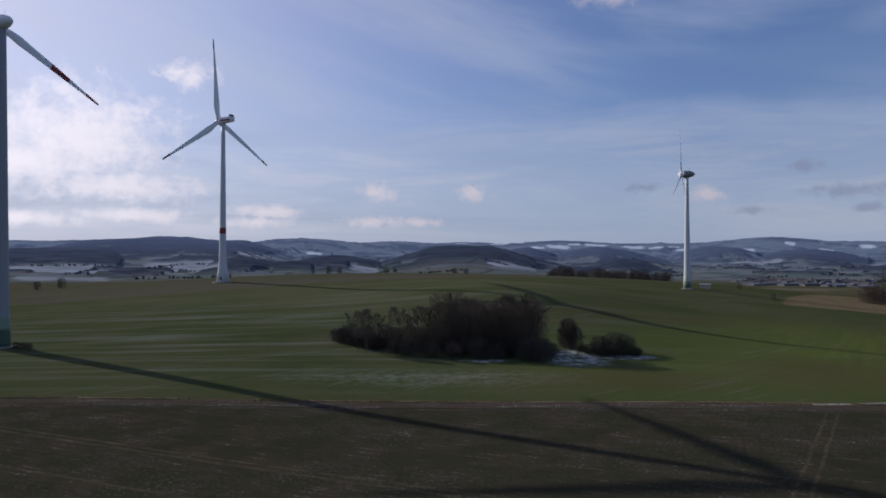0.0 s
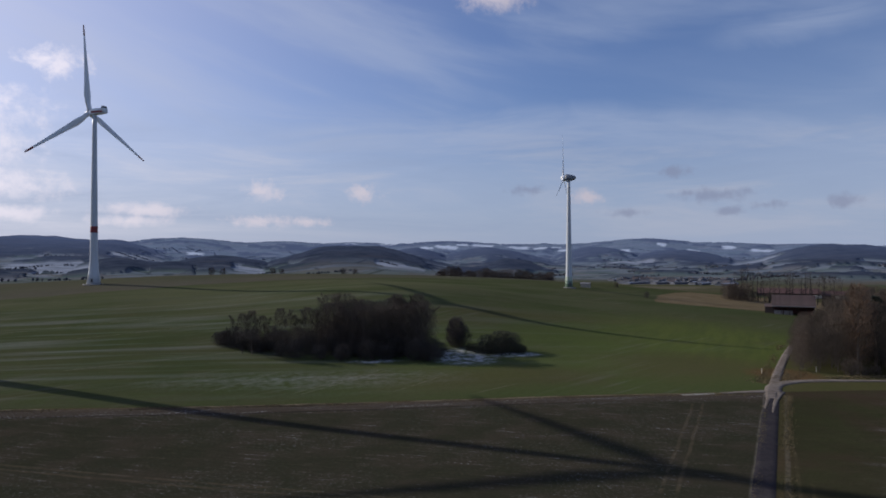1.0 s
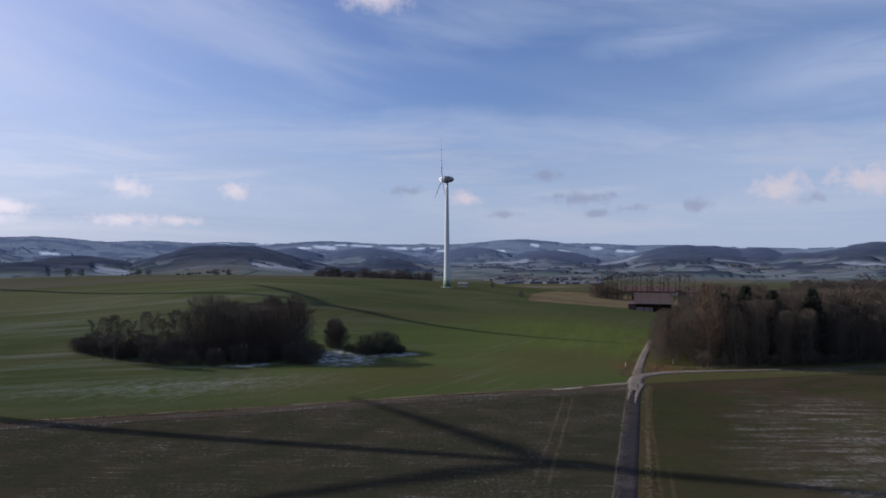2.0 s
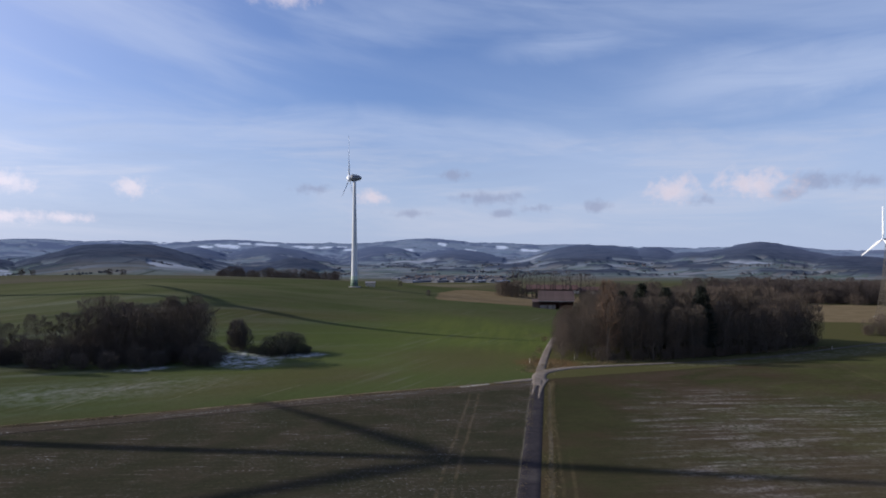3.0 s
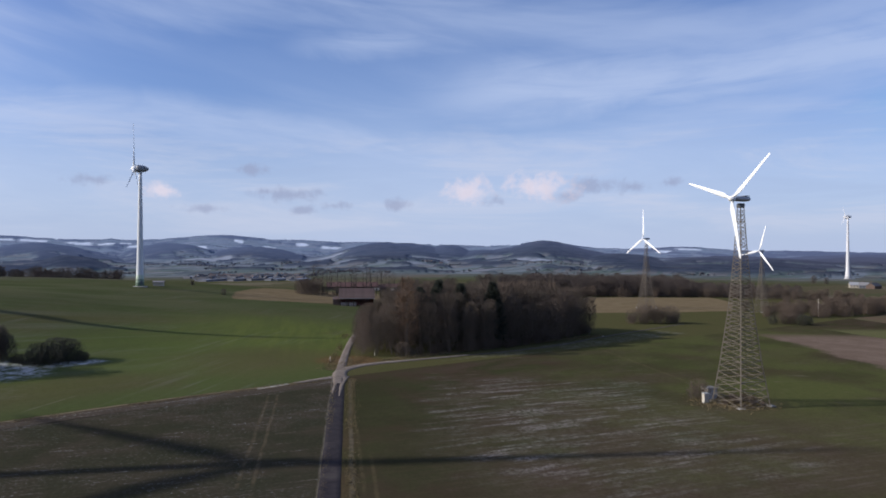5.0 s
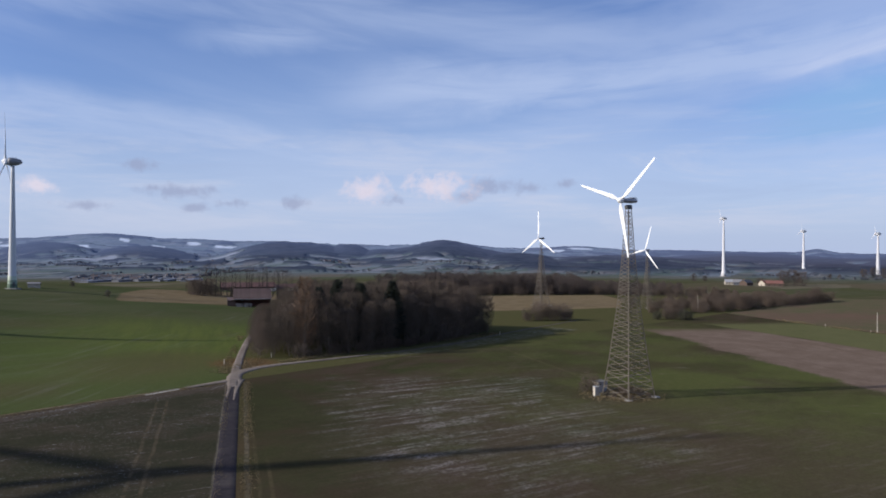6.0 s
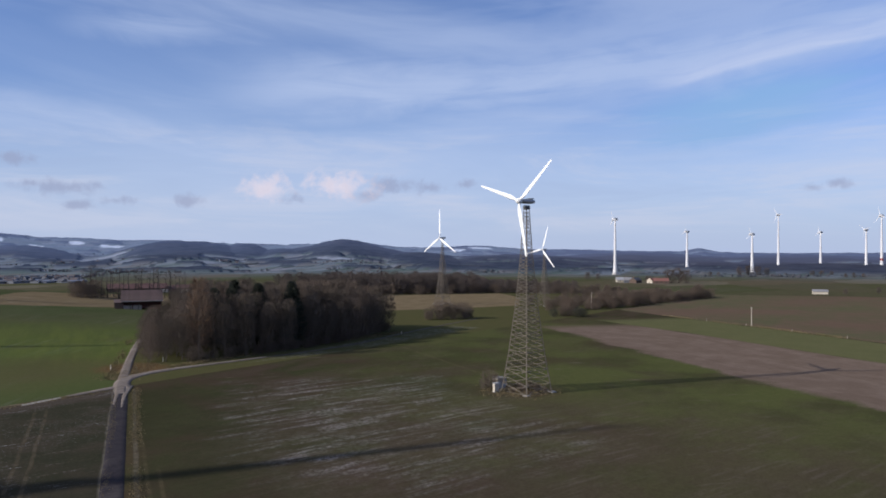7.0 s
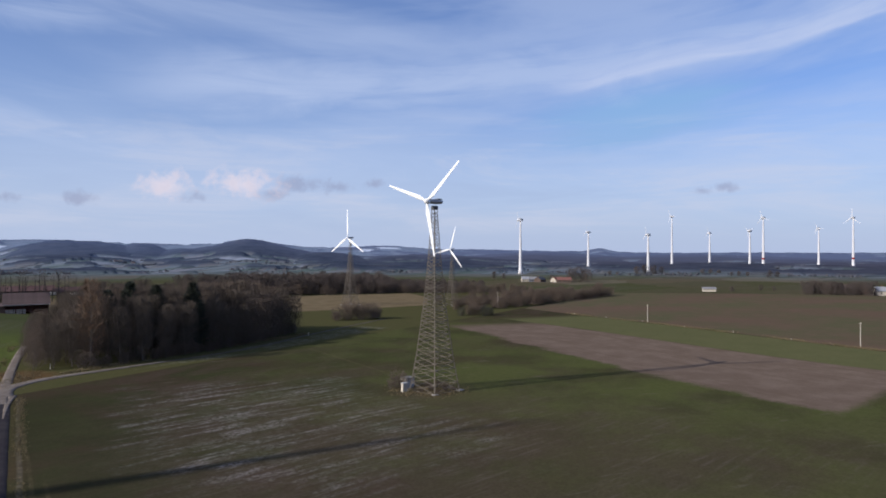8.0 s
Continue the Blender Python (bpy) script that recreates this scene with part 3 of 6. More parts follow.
def lattice_turbine(m, axis, phase, label, group, R=12.4):
    H = 42.0
    t = thing("lattice_wind_turbine", m, label, "wind turbine", group)
    corner = [(1, 1), (-1, 1), (-1, -1), (1, -1)]
    frame_turn = pose(0, 0, 0, 0, 0, -20.4)
    bm = bmesh.new()
    for (z0, w0), (z1, w1) in zip(LATTICE, LATTICE[1:]):
        rod(bm, (w0, w0, z0 - (0.5 if z0 == 0 else 0.03)), (w1, w1, z1), 0.17 - 0.002 * z0, 0.17 - 0.002 * z1, 4)
    leg = mesh_of("leg", bm, MAT_GALVANISED)
    bm = bmesh.new()
    box(bm, (1.3, 1.3, 0.9), (3.98, 3.98, -0.15), 0.05)
    foot = mesh_of("footing", bm, MAT_CONCRETE)
    for k in range(4):
        part("leg", leg, None, t, m=frame_turn @ pose(0, 0, 0, 0, 0, 90 * k))
        part("footing", foot, None, t, "square concrete footing", m=frame_turn @ pose(0, 0, 0, 0, 0, 90 * k))
    z, levels = 0.25, [0.25]
    while z < 39.5:
        z += max(0.8, lattice_half(z) * 0.44)
        levels.append(min(z, 40.4))
    for n, (a, b) in enumerate(zip(levels, levels[1:])):
        wa, wb = lattice_half(a), lattice_half(b)
        bm = bmesh.new()
        r = 0.062 - 0.0006 * a
        rod(bm, (-wa, wa, a), (wb, wb, b), r, r, 4)
        rod(bm, (wa, wa - 0.12, a), (-wb, wb - 0.12, b), r, r, 4)
        if n % 3 == 0:
            rod(bm, (-wa, wa, a), (wa, wa, a), r, r, 4)
        me = mesh_of("brace", bm, MAT_GALVANISED)
        for k in range(4):
            part("brace", me, None, t, m=frame_turn @ pose(0, 0, 0, 0, 0, 90 * k))
    bm = bmesh.new()
    for dx in (-0.2, 0.2):
        rod(bm, (dx, 0, 0.5), (dx, 0, 40.3), 0.03, 0.03, 4)
    for k in range(66):
        rod(bm, (-0.2, 0, 0.8 + 0.6 * k), (0.2, 0, 0.8 + 0.6 * k), 0.02, 0.02, 4)
    part("ladder", bm, MAT_GALVANISED, t, "steel climbing ladder")
    bm = bmesh.new()
    lathe(bm, [(0.75, 40.2), (0.8, 40.5), (0.8, 40.9), (0.6, 41.1)], 16)
    part("yaw_ring", bm, MAT_DARK_METAL, t)
    yaw = pose(0, 0, H, 0, 0, -axis)
    bm = bmesh.new()
    loops = []
    for y, w, h0, h1 in ((1.9, 0.45, -0.3, 0.35), (1.6, 0.65, -0.45, 0.5), (0.6, 0.75, -0.5, 0.55), (-1.2, 0.75, -0.5, 0.54), (-2.0, 0.65, -0.38, 0.46), (-2.4, 0.4, -0.16, 0.34)):
        loops.append([(w * math.copysign(abs(math.cos(q)) ** 0.6, math.cos(q)), y, (h0 + h1) / 2 + (h1 - h0) / 2 * math.copysign(abs(math.sin(q)) ** 0.6, math.sin(q))) for q in (2 * math.pi * i / 16 for i in range(16))])
    rings(bm, loops)
    nac = smooth(part("nacelle", bm, MAT_NACELLE_STEEL, t, "dull steel-grey rounded nacelle", m=yaw))
    bm = bmesh.new()
    box(bm, (1.0, 1.4, 0.14), (0, -1.4, 0.66), 0.05)
    part("hatch", bm, MAT_DARK_METAL, nac)
    bm = bmesh.new()
    lathe(bm, [(0.62, 0), (0.66, 0.4), (0.55, 0.9), (0.2, 1.25)], 16, "y")
    for v in bm.verts:
        v.co.y = -v.co.y
    hub = smooth(part("hub", bm, MAT_WHITE, t, m=yaw @ pose(0, 2.0, 0)))
    me = blade_mesh(R, 0.5, 0.085 * R, 0.03 * R, MAT_WHITE, bend=-0.1)
    me.polygons.foreach_set("use_smooth", [True] * len(me.polygons))
    for k in range(3):
        part("blade", me, None, hub, m=pose(0, 0.5, 0, 0, -(phase + 120 * k), 0))
    return t


def build_turbines():
    near = dict(tower=MAT_TOWER_SHADED, hub=MAT_WHITE, blade=MAT_WHITE, shell=MAT_WHITE, nacelle="egg", size=1.05, flare=0.4, seams=(26, 52, 78),
                bands=((0.3, 5.5, MAT_GREEN_DARK, "dark green painted foot ring"), (5.5, 9.5, MAT_GREEN_MID, "grey-green painted ring")),
                blade_bands=((0.5, 0.68, MAT_RED, "red warning band"), (0.86, 0.995, MAT_RED, "red blade tip")))
    tube_turbine(on_ground(-141.0, 223.6), 103.7, 42.0, 2.7, 1.2, -62, -27, near, "white tubular wind turbine with red blade bands and green foot", "large wind turbines")
    banded = dict(tower=MAT_TOWER, hub=MAT_WHITE, blade=MAT_WHITE, shell=MAT_WHITE, nacelle="box", size=0.95, flare=1.5, seams=(44, 66),
                  bands=((26.5, 29.8, MAT_RED, "red warning ring, toned down as in shade"),),
                  blade_bands=((0.88, 0.995, MAT_RED, "red blade tip"),))
    tube_turbine(on_ground(-120.4, 383.5), 88.2, 45.0, 2.1, 1.05, -63, 94, banded, "white wind turbine with red tower ring and red nacelle stripe", "large wind turbines")
    plain = dict(tower=MAT_TOWER_SLIM, hub=MAT_WHITE, blade=MAT_WHITE, shell=MAT_NACELLE_DARK, nacelle="egg", size=0.86, flare=0.25, seams=(20, 40),
                 bands=((0.2, 2.2, MAT_GREEN_DARK, "dark green foot ring"), (2.2, 4.0, MAT_GREEN_MID, "green foot ring"), (4.0, 6.0, MAT_GREEN_PALE, "pale green foot ring")))
    tube_turbine(on_ground(127.7, 366.9), 59.9, 23.5, 1.85, 0.75, -62, 90, plain, "slim grey-white wind turbine with green foot rings", "large wind turbines")
    # the far row: bearing, distance, hub height, blade phase
    far = dict(tower=MAT_TOWER_FAR, hub=MAT_TOWER_FAR, blade=MAT_TOWER_FAR, shell=MAT_NACELLE_GREY, nacelle="egg", size=1.2, flare=1.6, seams=())
    ring = dict(far, bands=((22, 26, MAT_RED, "red warning ring"),))
    for az, d, h, rr, ph, st in ((72.53, 1216, 93, 17, 70, far), (77.93, 1461, 78, 15, 95, far), (82.53, 1296, 68, 14, 80, far), (84.3, 1845, 126, 20, 60, far),
                                 (87.04, 1687, 80, 15, 80, far), (89.85, 1612, 82, 15, 40, far), (90.77, 1566, 107, 19, 75, ring), (94.4, 1910, 94, 18, 65, far), (96.55, 1700, 109, 24, 92, ring)):
        x, y = bearing(az, d)
        tube_turbine(on_ground(x, y), h, rr, 3.0, 1.2, -45, ph, st, "distant white tubular wind turbine on the plain", "far row of wind turbines")
    one = lattice_turbine(on_ground(142.0, 64.6, 0, 0.1), -72, 19, "old wind turbine on a galvanised lattice tower, white blades", "lattice wind turbines")
    two = lattice_turbine(on_ground(379.4, 230.6), -72, 90, "old long-bladed wind turbine on a galvanised lattice tower", "lattice wind turbines", 17.6)
    three = copy_thing(two, on_ground(406.8, 172.9) @ Matrix.Diagonal((0.84, 0.84, 0.84, 1)))
    for k, b in enumerate(c for c in three.children_recursive if c.name.startswith("blade")):
        b.matrix_basis = pose(0, 0.5, 0, 0, -(108 + 120 * k), 0)

# ---- ground cover ----


def ground_material():
    m, n, b = material("farmland", 1.0, spec=0.0)
    pos = n.node("ShaderNodeTexCoord").outputs["Object"]
    flat = n.vec("MULTIPLY", pos, (1, 1, 0))

    def attribute(name):
        a = n.node("ShaderNodeAttribute", attribute_name=name)
        return a.outputs["Fac"]

    wander = n.math("SUBTRACT", n.noise(flat, 0.06, 4), 0.5)
    ragged_edge = n.math("SUBTRACT", n.noise(flat, 0.9, 4), 0.5)

    def side(ax, ay, bx, by):
        """Signed distance in metres to the left of the line from a to b."""
        l = math.hypot(bx - ax, by - ay)
        nx, ny = -(by - ay) / l, (bx - ax) / l
        return n.math("SUBTRACT", n.vec("DOT_PRODUCT", pos, (nx, ny, 0)), nx * ax + ny * ay)

    def inside(*sides, soft=0.5, rag=1.2, wave=2.0):
        d = sides[0]
        for s in sides[1:]:
            d = n.math("MINIMUM", d, s)
        d = n.math("ADD", d, n.math("ADD", n.math("MULTIPLY", ragged_edge, rag), n.math("MULTIPLY", wander, wave)))
        return n.ramp(d, -soft, soft)

    def polygon(pts, **k):
        return inside(*[side(*pts[i - 1], *pts[i]) for i in range(len(pts))], **k)

    def spot(x, y, rx, ry, soft=0.35, rag=0.9):
        d = n.vec("LENGTH", n.vec("MULTIPLY", n.vec("SUBTRACT", flat, (x, y, 0)), (1 / rx, 1 / ry, 0)))
        d = n.math("ADD", d, n.math("ADD", n.math("MULTIPLY", ragged_edge, rag), n.math("MULTIPLY", wander, rag)))
        return n.ramp(d, 1.0 + soft, 1.0 - soft)

    def streaks(angle, along, across, detail=4.0, shift=0.0):
        """Noise drawn out in rows along a direction (degrees from +x)."""
        p = n.mapping(flat, rot=(0, 0, radians(-angle)))
        return n.noise(n.mapping(p, loc=(shift, shift, 0), scale=(along, across, 1)), 1.0, detail, 0.6)

    def line(ax, ay, bx, by, width, keep=0.0):
        """A worn wheel mark along the segment a to b."""
        across = n.math("ABSOLUTE", n.math("ADD", side(ax, ay, bx, by), n.math("MULTIPLY", wander, 0.8)))
        l = math.hypot(bx - ax, by - ay)
        along = n.math("SUBTRACT", n.vec("DOT_PRODUCT", pos, ((bx - ax) / l, (by - ay) / l, 0)), (ax * (bx - ax) + ay * (by - ay)) / l)
        ends = n.math("MULTIPLY", n.ramp(along, 0, 4), n.ramp(along, l, l - 4))
        return n.math("MULTIPLY", n.math("MULTIPLY", n.ramp(across, width, width * 0.3), ends), n.ramp(n.noise(flat, 0.5, 3), 0.3, 0.6, keep, 1.0))

    def both(a, c):
        return n.math("MULTIPLY", a, c)

    def either(*ms):
        r = ms[0]
        for k in ms[1:]:
            r = n.math("MAXIMUM", r, k)
        return r

    fine = n.noise(flat, 2.2, 5, 0.65)
    clod = n.noise(flat, 6.0, 4, 0.7)
    tuft = n.noise(flat, 0.55, 6, 0.72)
    broad = n.noise(flat, 0.018, 5, 0.55)
    mid = n.noise(flat, 0.11, 5, 0.6)

    # the winter-green field beyond the grass edge
    rows_green = streaks(38, 0.022, 0.4, 6.0)
    green = n.mix(n.ramp(broad, 0.35, 0.65), GREEN_A, GREEN_B)
    green = n.mix(n.ramp(mid, 0.45, 0.75, 0, 0.6), green, GREEN_C)
    green = n.mix(n.ramp(rows_green, 0.5, 0.75, 0, 0.35), green, (0.061, 0.056, 0.024))
    bright = both(spot(85, 205, 75, 60, 0.8, 0.7), n.ramp(n.noise(flat, 0.03, 5), 0.32, 0.62, 0.3, 1.0))
    green = n.mix(n.math("MULTIPLY", bright, 0.75), green, (0.076, 0.104, 0.025))
    bright = both(spot(128, 214, 32, 48, 0.7, 0.7), n.ramp(streaks(58, 0.02, 0.22), 0.35, 0.65, 0.4, 1.0))
    green = n.mix(n.math("MULTIPLY", bright, 0.85), green, (0.094, 0.116, 0.027))
    thin_crop = both(n.ramp(n.noise(flat, 0.045, 5, 0.65), 0.5, 0.68), n.ramp(fine, 0.3, 0.6))
    green = n.mix(n.math("MULTIPLY", thin_crop, 0.4), green, (0.078, 0.068, 0.034))
    tan = either(spot(42, 168, 26, 12, 0.7, 1.0), spot(95, 176, 22, 20, 0.7, 1.0), spot(70, 260, 40, 10, 0.7, 1.0), spot(20, 245, 30, 8, 0.7, 1.0))
    green = n.mix(n.math("MULTIPLY", both(tan, n.ramp(fine, 0.25, 0.6, 0.5, 1.0)), 0.55), green, (0.082, 0.066, 0.030))
    pale_top = both(spot(-20, 330, 170, 62, 0.8, 0.6), n.ramp(n.noise(n.mapping(flat, rot=(0, 0, -0.6), scale=(0.012, 0.06, 1)), 1.0, 6), 0.36, 0.62, 0.25, 1.0))
    green = n.mix(n.math("MULTIPLY", pale_top, 0.6), green, (0.112, 0.116, 0.062))
    # the darker, half-bare field in front of it
    rows_near = streaks(-24, 0.12, 1.6)
    near = n.mix(n.ramp(mid, 0.35, 0.7), (0.025, 0.026, 0.014), (0.040, 0.033, 0.022))
    near = n.mix(both(n.ramp(rows_near, 0.45, 0.75, 0, 0.8), n.ramp(fine, 0.4, 0.65)), near, (0.061, 0.050, 0.030))
    # the olive field across the road
    rows_right = streaks(-21, 0.09, 1.05, 6.0)
    olive = n.mix(n.ramp(n.noise(flat, 0.03, 5, 0.6), 0.40, 0.60), (0.028, 0.029, 0.011), (0.043, 0.030, 0.018))
    olive = n.mix(n.ramp(mid, 0.4, 0.7, 0, 0.65), olive, (0.033, 0.039, 0.013))
    olive = n.mix(n.ramp(rows_right, 0.5, 0.75, 0, 0.3), olive, (0.061, 0.050, 0.024))

    worn_out = both(n.ramp(n.noise(n.mapping(flat, rot=(0, 0, 0.42), scale=(0.035, 0.11, 1)), 1.0, 7, 0.66, 0.5), 0.44, 0.60), n.ramp(fine, 0.2, 0.6, 0.5, 1.0))
    off_road = n.ramp(n.math("MULTIPLY", side(47.8, 72.7, 97.3, 143.6), -1.0), 8, 34, 0.12, 1.0)
    olive = n.mix(n.math("MULTIPLY", both(worn_out, off_road), 0.55), olive, n.mix(tuft, (0.048, 0.032, 0.023), (0.078, 0.056, 0.043)))
    lush = n.math("MULTIPLY", spot(175, 30, 75, 70, 0.6, 0.8), n.ramp(n.noise(flat, 0.04, 5), 0.35, 0.6, 0.35, 0.95))
    lush = either(lush, n.math("MULTIPLY", both(spot(245, 118, 75, 42, 0.6, 0.8), n.ramp(n.noise(flat, 0.04, 5), 0.35, 0.6, 0.4, 1.0)), 0.75))
    lush = either(lush, n.math("MULTIPLY", both(spot(126, -6, 62, 42, 0.6, 0.9), n.ramp(n.noise(flat, 0.06, 5), 0.36, 0.6, 0.35, 1.0)), 0.75))
    olive = n.mix(lush, olive, n.mix(tuft, (0.060, 0.078, 0.020), (0.090, 0.092, 0.030)))

    tired = both(spot(108, 36, 40, 52, 0.6, 0.9), n.ramp(n.noise(flat, 0.05, 5, 0.65), 0.34, 0.6, 0.35, 1.0))
    olive = n.mix(n.math("MULTIPLY", tired, 0.6), olive, n.mix(fine, (0.048, 0.034, 0.023), (0.078, 0.055, 0.039)))
    olive = n.mix(both(both(tired, n.ramp(rows_right, 0.46, 0.72)), n.ramp(mid, 0.4, 0.6, 0, 0.6)), olive, (0.110, 0.086, 0.070))
    scuffs = both(n.ramp(streaks(-40, 0.10, 0.42, 6.0, 9.3), 0.56, 0.72), n.ramp(n.noise(flat, 0.09, 5, 0.7), 0.46, 0.64))
    olive = n.mix(n.math("MULTIPLY", both(scuffs, off_road), 0.5), olive, (0.150, 0.122, 0.100))
    beyond = inside(side(-100, 152.5, 97, 141.8), soft=0.5, rag=0.8, wave=2.0)
    left_of_road = inside(side(47.8, 72.7, 97.3, 143.6), soft=0.4, rag=0.4, wave=0.3)
    left_far = inside(side(97.3, 143.6, 190, 262), soft=0.6, rag=0.8, wave=0.6)
    c = n.mix(left_of_road, olive, near)
    c = n.mix(both(beyond, left_far), c, green)
    back = both(beyond, n.math("SUBTRACT", 1.0, left_far))
    c = n.mix(back, c, n.mix(mid, (0.056, 0.064, 0.020), (0.080, 0.068, 0.029)))
    # grass edges: dull straw along the field edge and beside the road
    straw = n.mix(fine, (0.071, 0.050, 0.022), (0.114, 0.083, 0.038))
    edge = n.math("ABSOLUTE", n.math("ADD", side(-100, 151.0, 97, 140.3), n.math("MULTIPLY", wander, 2.0)))
    edge_m = both(n.ramp(n.math("ADD", edge, n.math("MULTIPLY", ragged_edge, 2.0)), 2.0, 1.0), left_of_road)
    c = n.mix(n.math("MULTIPLY", edge_m, 0.75), c, straw)
    margin_d = n.math("MULTIPLY", side(-100, 152.0, 97, 141.3), -1.0)
    margin = both(both(n.ramp(margin_d, -0.5, 1.0), n.ramp(n.math("ADD", margin_d, n.math("MULTIPLY", ragged_edge, 5.0)), 8.5, 4.5)), left_of_road)
    c = n.mix(n.math("MULTIPLY", margin, 0.75), c, n.mix(fine, (0.044, 0.034, 0.026), (0.084, 0.066, 0.054)))
    # thin near-black line just in front of the field edge
    dark_line = n.math("ABSOLUTE", n.math("ADD", side(-100, 145.6, 60, 137.2), n.math("MULTIPLY", wander, 1.2)))
    dark_line = both(both(n.ramp(n.math("ADD", dark_line, n.math("MULTIPLY", ragged_edge, 0.5)), 0.75, 0.25), left_of_road), n.ramp(n.vec("DOT_PRODUCT", pos, (1, 0, 0)), 70, 30))
    c = n.mix(n.math("MULTIPLY", dark_line, 0.75), c, (0.016, 0.012, 0.010))
    pale_edge = both(n.ramp(n.math("ABSOLUTE", n.math("ADD", side(-100, 152.0, 97, 141.3), n.math("MULTIPLY", wander, 2.0))), 0.5, 0.1), left_of_road)
    c = n.mix(both(pale_edge, n.ramp(mid, 0.4, 0.55)), c, (0.214, 0.178, 0.119))
    c = n.mix(n.math("MULTIPLY", line(2, 3.5, 99.4, 142.2, 1.6, 0.4), 0.35), c, straw)
    c = n.mix(n.math("MULTIPLY", line(30, 49.6, 95.8, 143.5, 0.55, 0.2), 0.5), c, (0.20, 0.18, 0.15))
    c = n.mix(n.math("MULTIPLY", line(33, 46.6, 97.5, 139.0, 0.5, 0.2), 0.3), c, (0.20, 0.18, 0.15))
    # russet bare ground at the grove's corner
    c = n.mix(spot(113, 161, 9, 9), c, n.mix(fine, (0.093, 0.050, 0.019), (0.121, 0.079, 0.038)))
    # wheel marks
    marks = either(line(40.4, 82.7, 73.6, 134.7, 0.4), line(42.3, 82.0, 75.4, 134.0, 0.4), line(30, 65.6, 40.4, 82.7, 0.4), line(32, 65, 42.3, 82.0, 0.4),
                   line(-120, 143.7, 40, 74.0, 0.5), line(-120, 141.7, 40, 72.0, 0.5), line(-100, 118, 40, 57, 0.5))
    c = n.mix(n.math("MULTIPLY", marks, 0.3), c, (0.143, 0.109, 0.070))
    marks_right = either(line(51.4, 70.2, 86.3, 122, 0.4), line(40, 51, 64, 86, 0.4), line(157, 84, 190, 132, 0.8), line(190, 132, 206, 150, 0.8))
    c = n.mix(n.math("MULTIPLY", marks_right, 0.3), c, (0.121, 0.092, 0.049))
    marks_green = either(line(-10, 156, 14, 184, 0.4), line(-8.3, 155, 15.7, 183, 0.4), line(-30, 157.5, -12, 185, 0.35), line(13, 155, 30, 175, 0.4), line(-70, 190, -20, 214, 0.6), line(30, 150, 44, 160, 0.4), line(-160, 235, -60, 275, 0.7), line(-120, 225, -40, 255, 0.6))
    c = n.mix(n.math("MULTIPLY", marks_green, 0.36), c, (0.185, 0.172, 0.124))
    # ploughed land and stubble
    earth = n.mix(n.ramp(mid, 0.35, 0.7), (0.142, 0.103, 0.078), (0.180, 0.134, 0.104))
    earth = n.mix(n.ramp(streaks(46, 0.02, 0.5), 0.45, 0.7, 0, 0.22), earth, (0.071, 0.046, 0.024))
    band = n.math("SUBTRACT", 1.0, n.math("MAXIMUM", n.math("SUBTRACT", 1.0, inside(n.math("MULTIPLY", side(153, -14.7, 275, 114), -1.0), soft=2.4, rag=6.0, wave=14.0)),
                                          n.math("MAXIMUM", n.math("SUBTRACT", 1.0, inside(side(221, -33, 312, 92), soft=1.4, rag=2.5, wave=4.0)), n.ramp(n.vec("DOT_PRODUCT", pos, (0.69, 0.72, 0)), 268, 290))))
    band = both(band, inside(side(150, -14, 184, -27), soft=2.0, rag=3.5, wave=3.0))
    c = n.mix(band, c, earth)
    strip = n.mix(mid, (0.082, 0.090, 0.034), (0.122, 0.118, 0.054))
    past = inside(n.math("MULTIPLY", side(221, -33, 312, 92), -1.0), soft=0.8, rag=1.5, wave=4.0)
    c = n.mix(both(past, n.ramp(side(100, 300, 301, 131), 10, -10)), c, strip)
    brown = n.mix(n.ramp(broad, 0.35, 0.65), (0.116, 0.079, 0.055), (0.088, 0.088, 0.044))
    brown = n.mix(n.ramp(mid, 0.4, 0.7, 0, 0.6), brown, (0.132, 0.087, 0.064))
    past2 = inside(n.math("MULTIPLY", side(262, -39, 373, 92), -1.0), n.math("MULTIPLY", side(370, 128, 560, 108), -1.0), n.math("MULTIPLY", side(640, -200, 600, 90), 1.0), soft=1.0, rag=2.0, wave=5.0)
    c = n.mix(past2, c, brown)
    ditch = n.ramp(n.math("ABSOLUTE", n.math("ADD", side(262, -39, 373, 92), n.math("MULTIPLY", wander, 3.0))), 1.6, 0.5)
    c = n.mix(both(ditch, n.ramp(n.noise(flat, 0.3, 3), 0.4, 0.6, 0.3, 0.9)), c, (0.036, 0.023, 0.014))
    dry = n.mix(n.ramp(mid, 0.3, 0.7), (0.140, 0.106, 0.058), (0.180, 0.138, 0.082))
    c = n.mix(polygon([(156, 322), (204, 303), (262, 330), (300, 400), (215, 400), (172, 352)], soft=1.0, rag=3, wave=5), c, dry)
    c = n.mix(polygon([(315, 226), (402, 188), (473, 220), (520, 260), (440, 312), (350, 300)], soft=1.0, rag=3, wave=5), c, dry)
    crest = inside(side(-200, 321, -60, 361), soft=2.0, rag=3, wave=9)
    c = n.mix(n.math("MULTIPLY", both(crest, n.ramp(n.vec("LENGTH", flat), 330, 420, 1.0, 0.5)), 0.85), c, n.mix(mid, (0.086, 0.074, 0.062), (0.118, 0.102, 0.086)))
    c = n.mix(n.math("MULTIPLY", spot(142, 65, 9, 8, 0.5, 1.0), 0.7), c, n.mix(fine, (0.055, 0.038, 0.024), (0.095, 0.068, 0.04)))
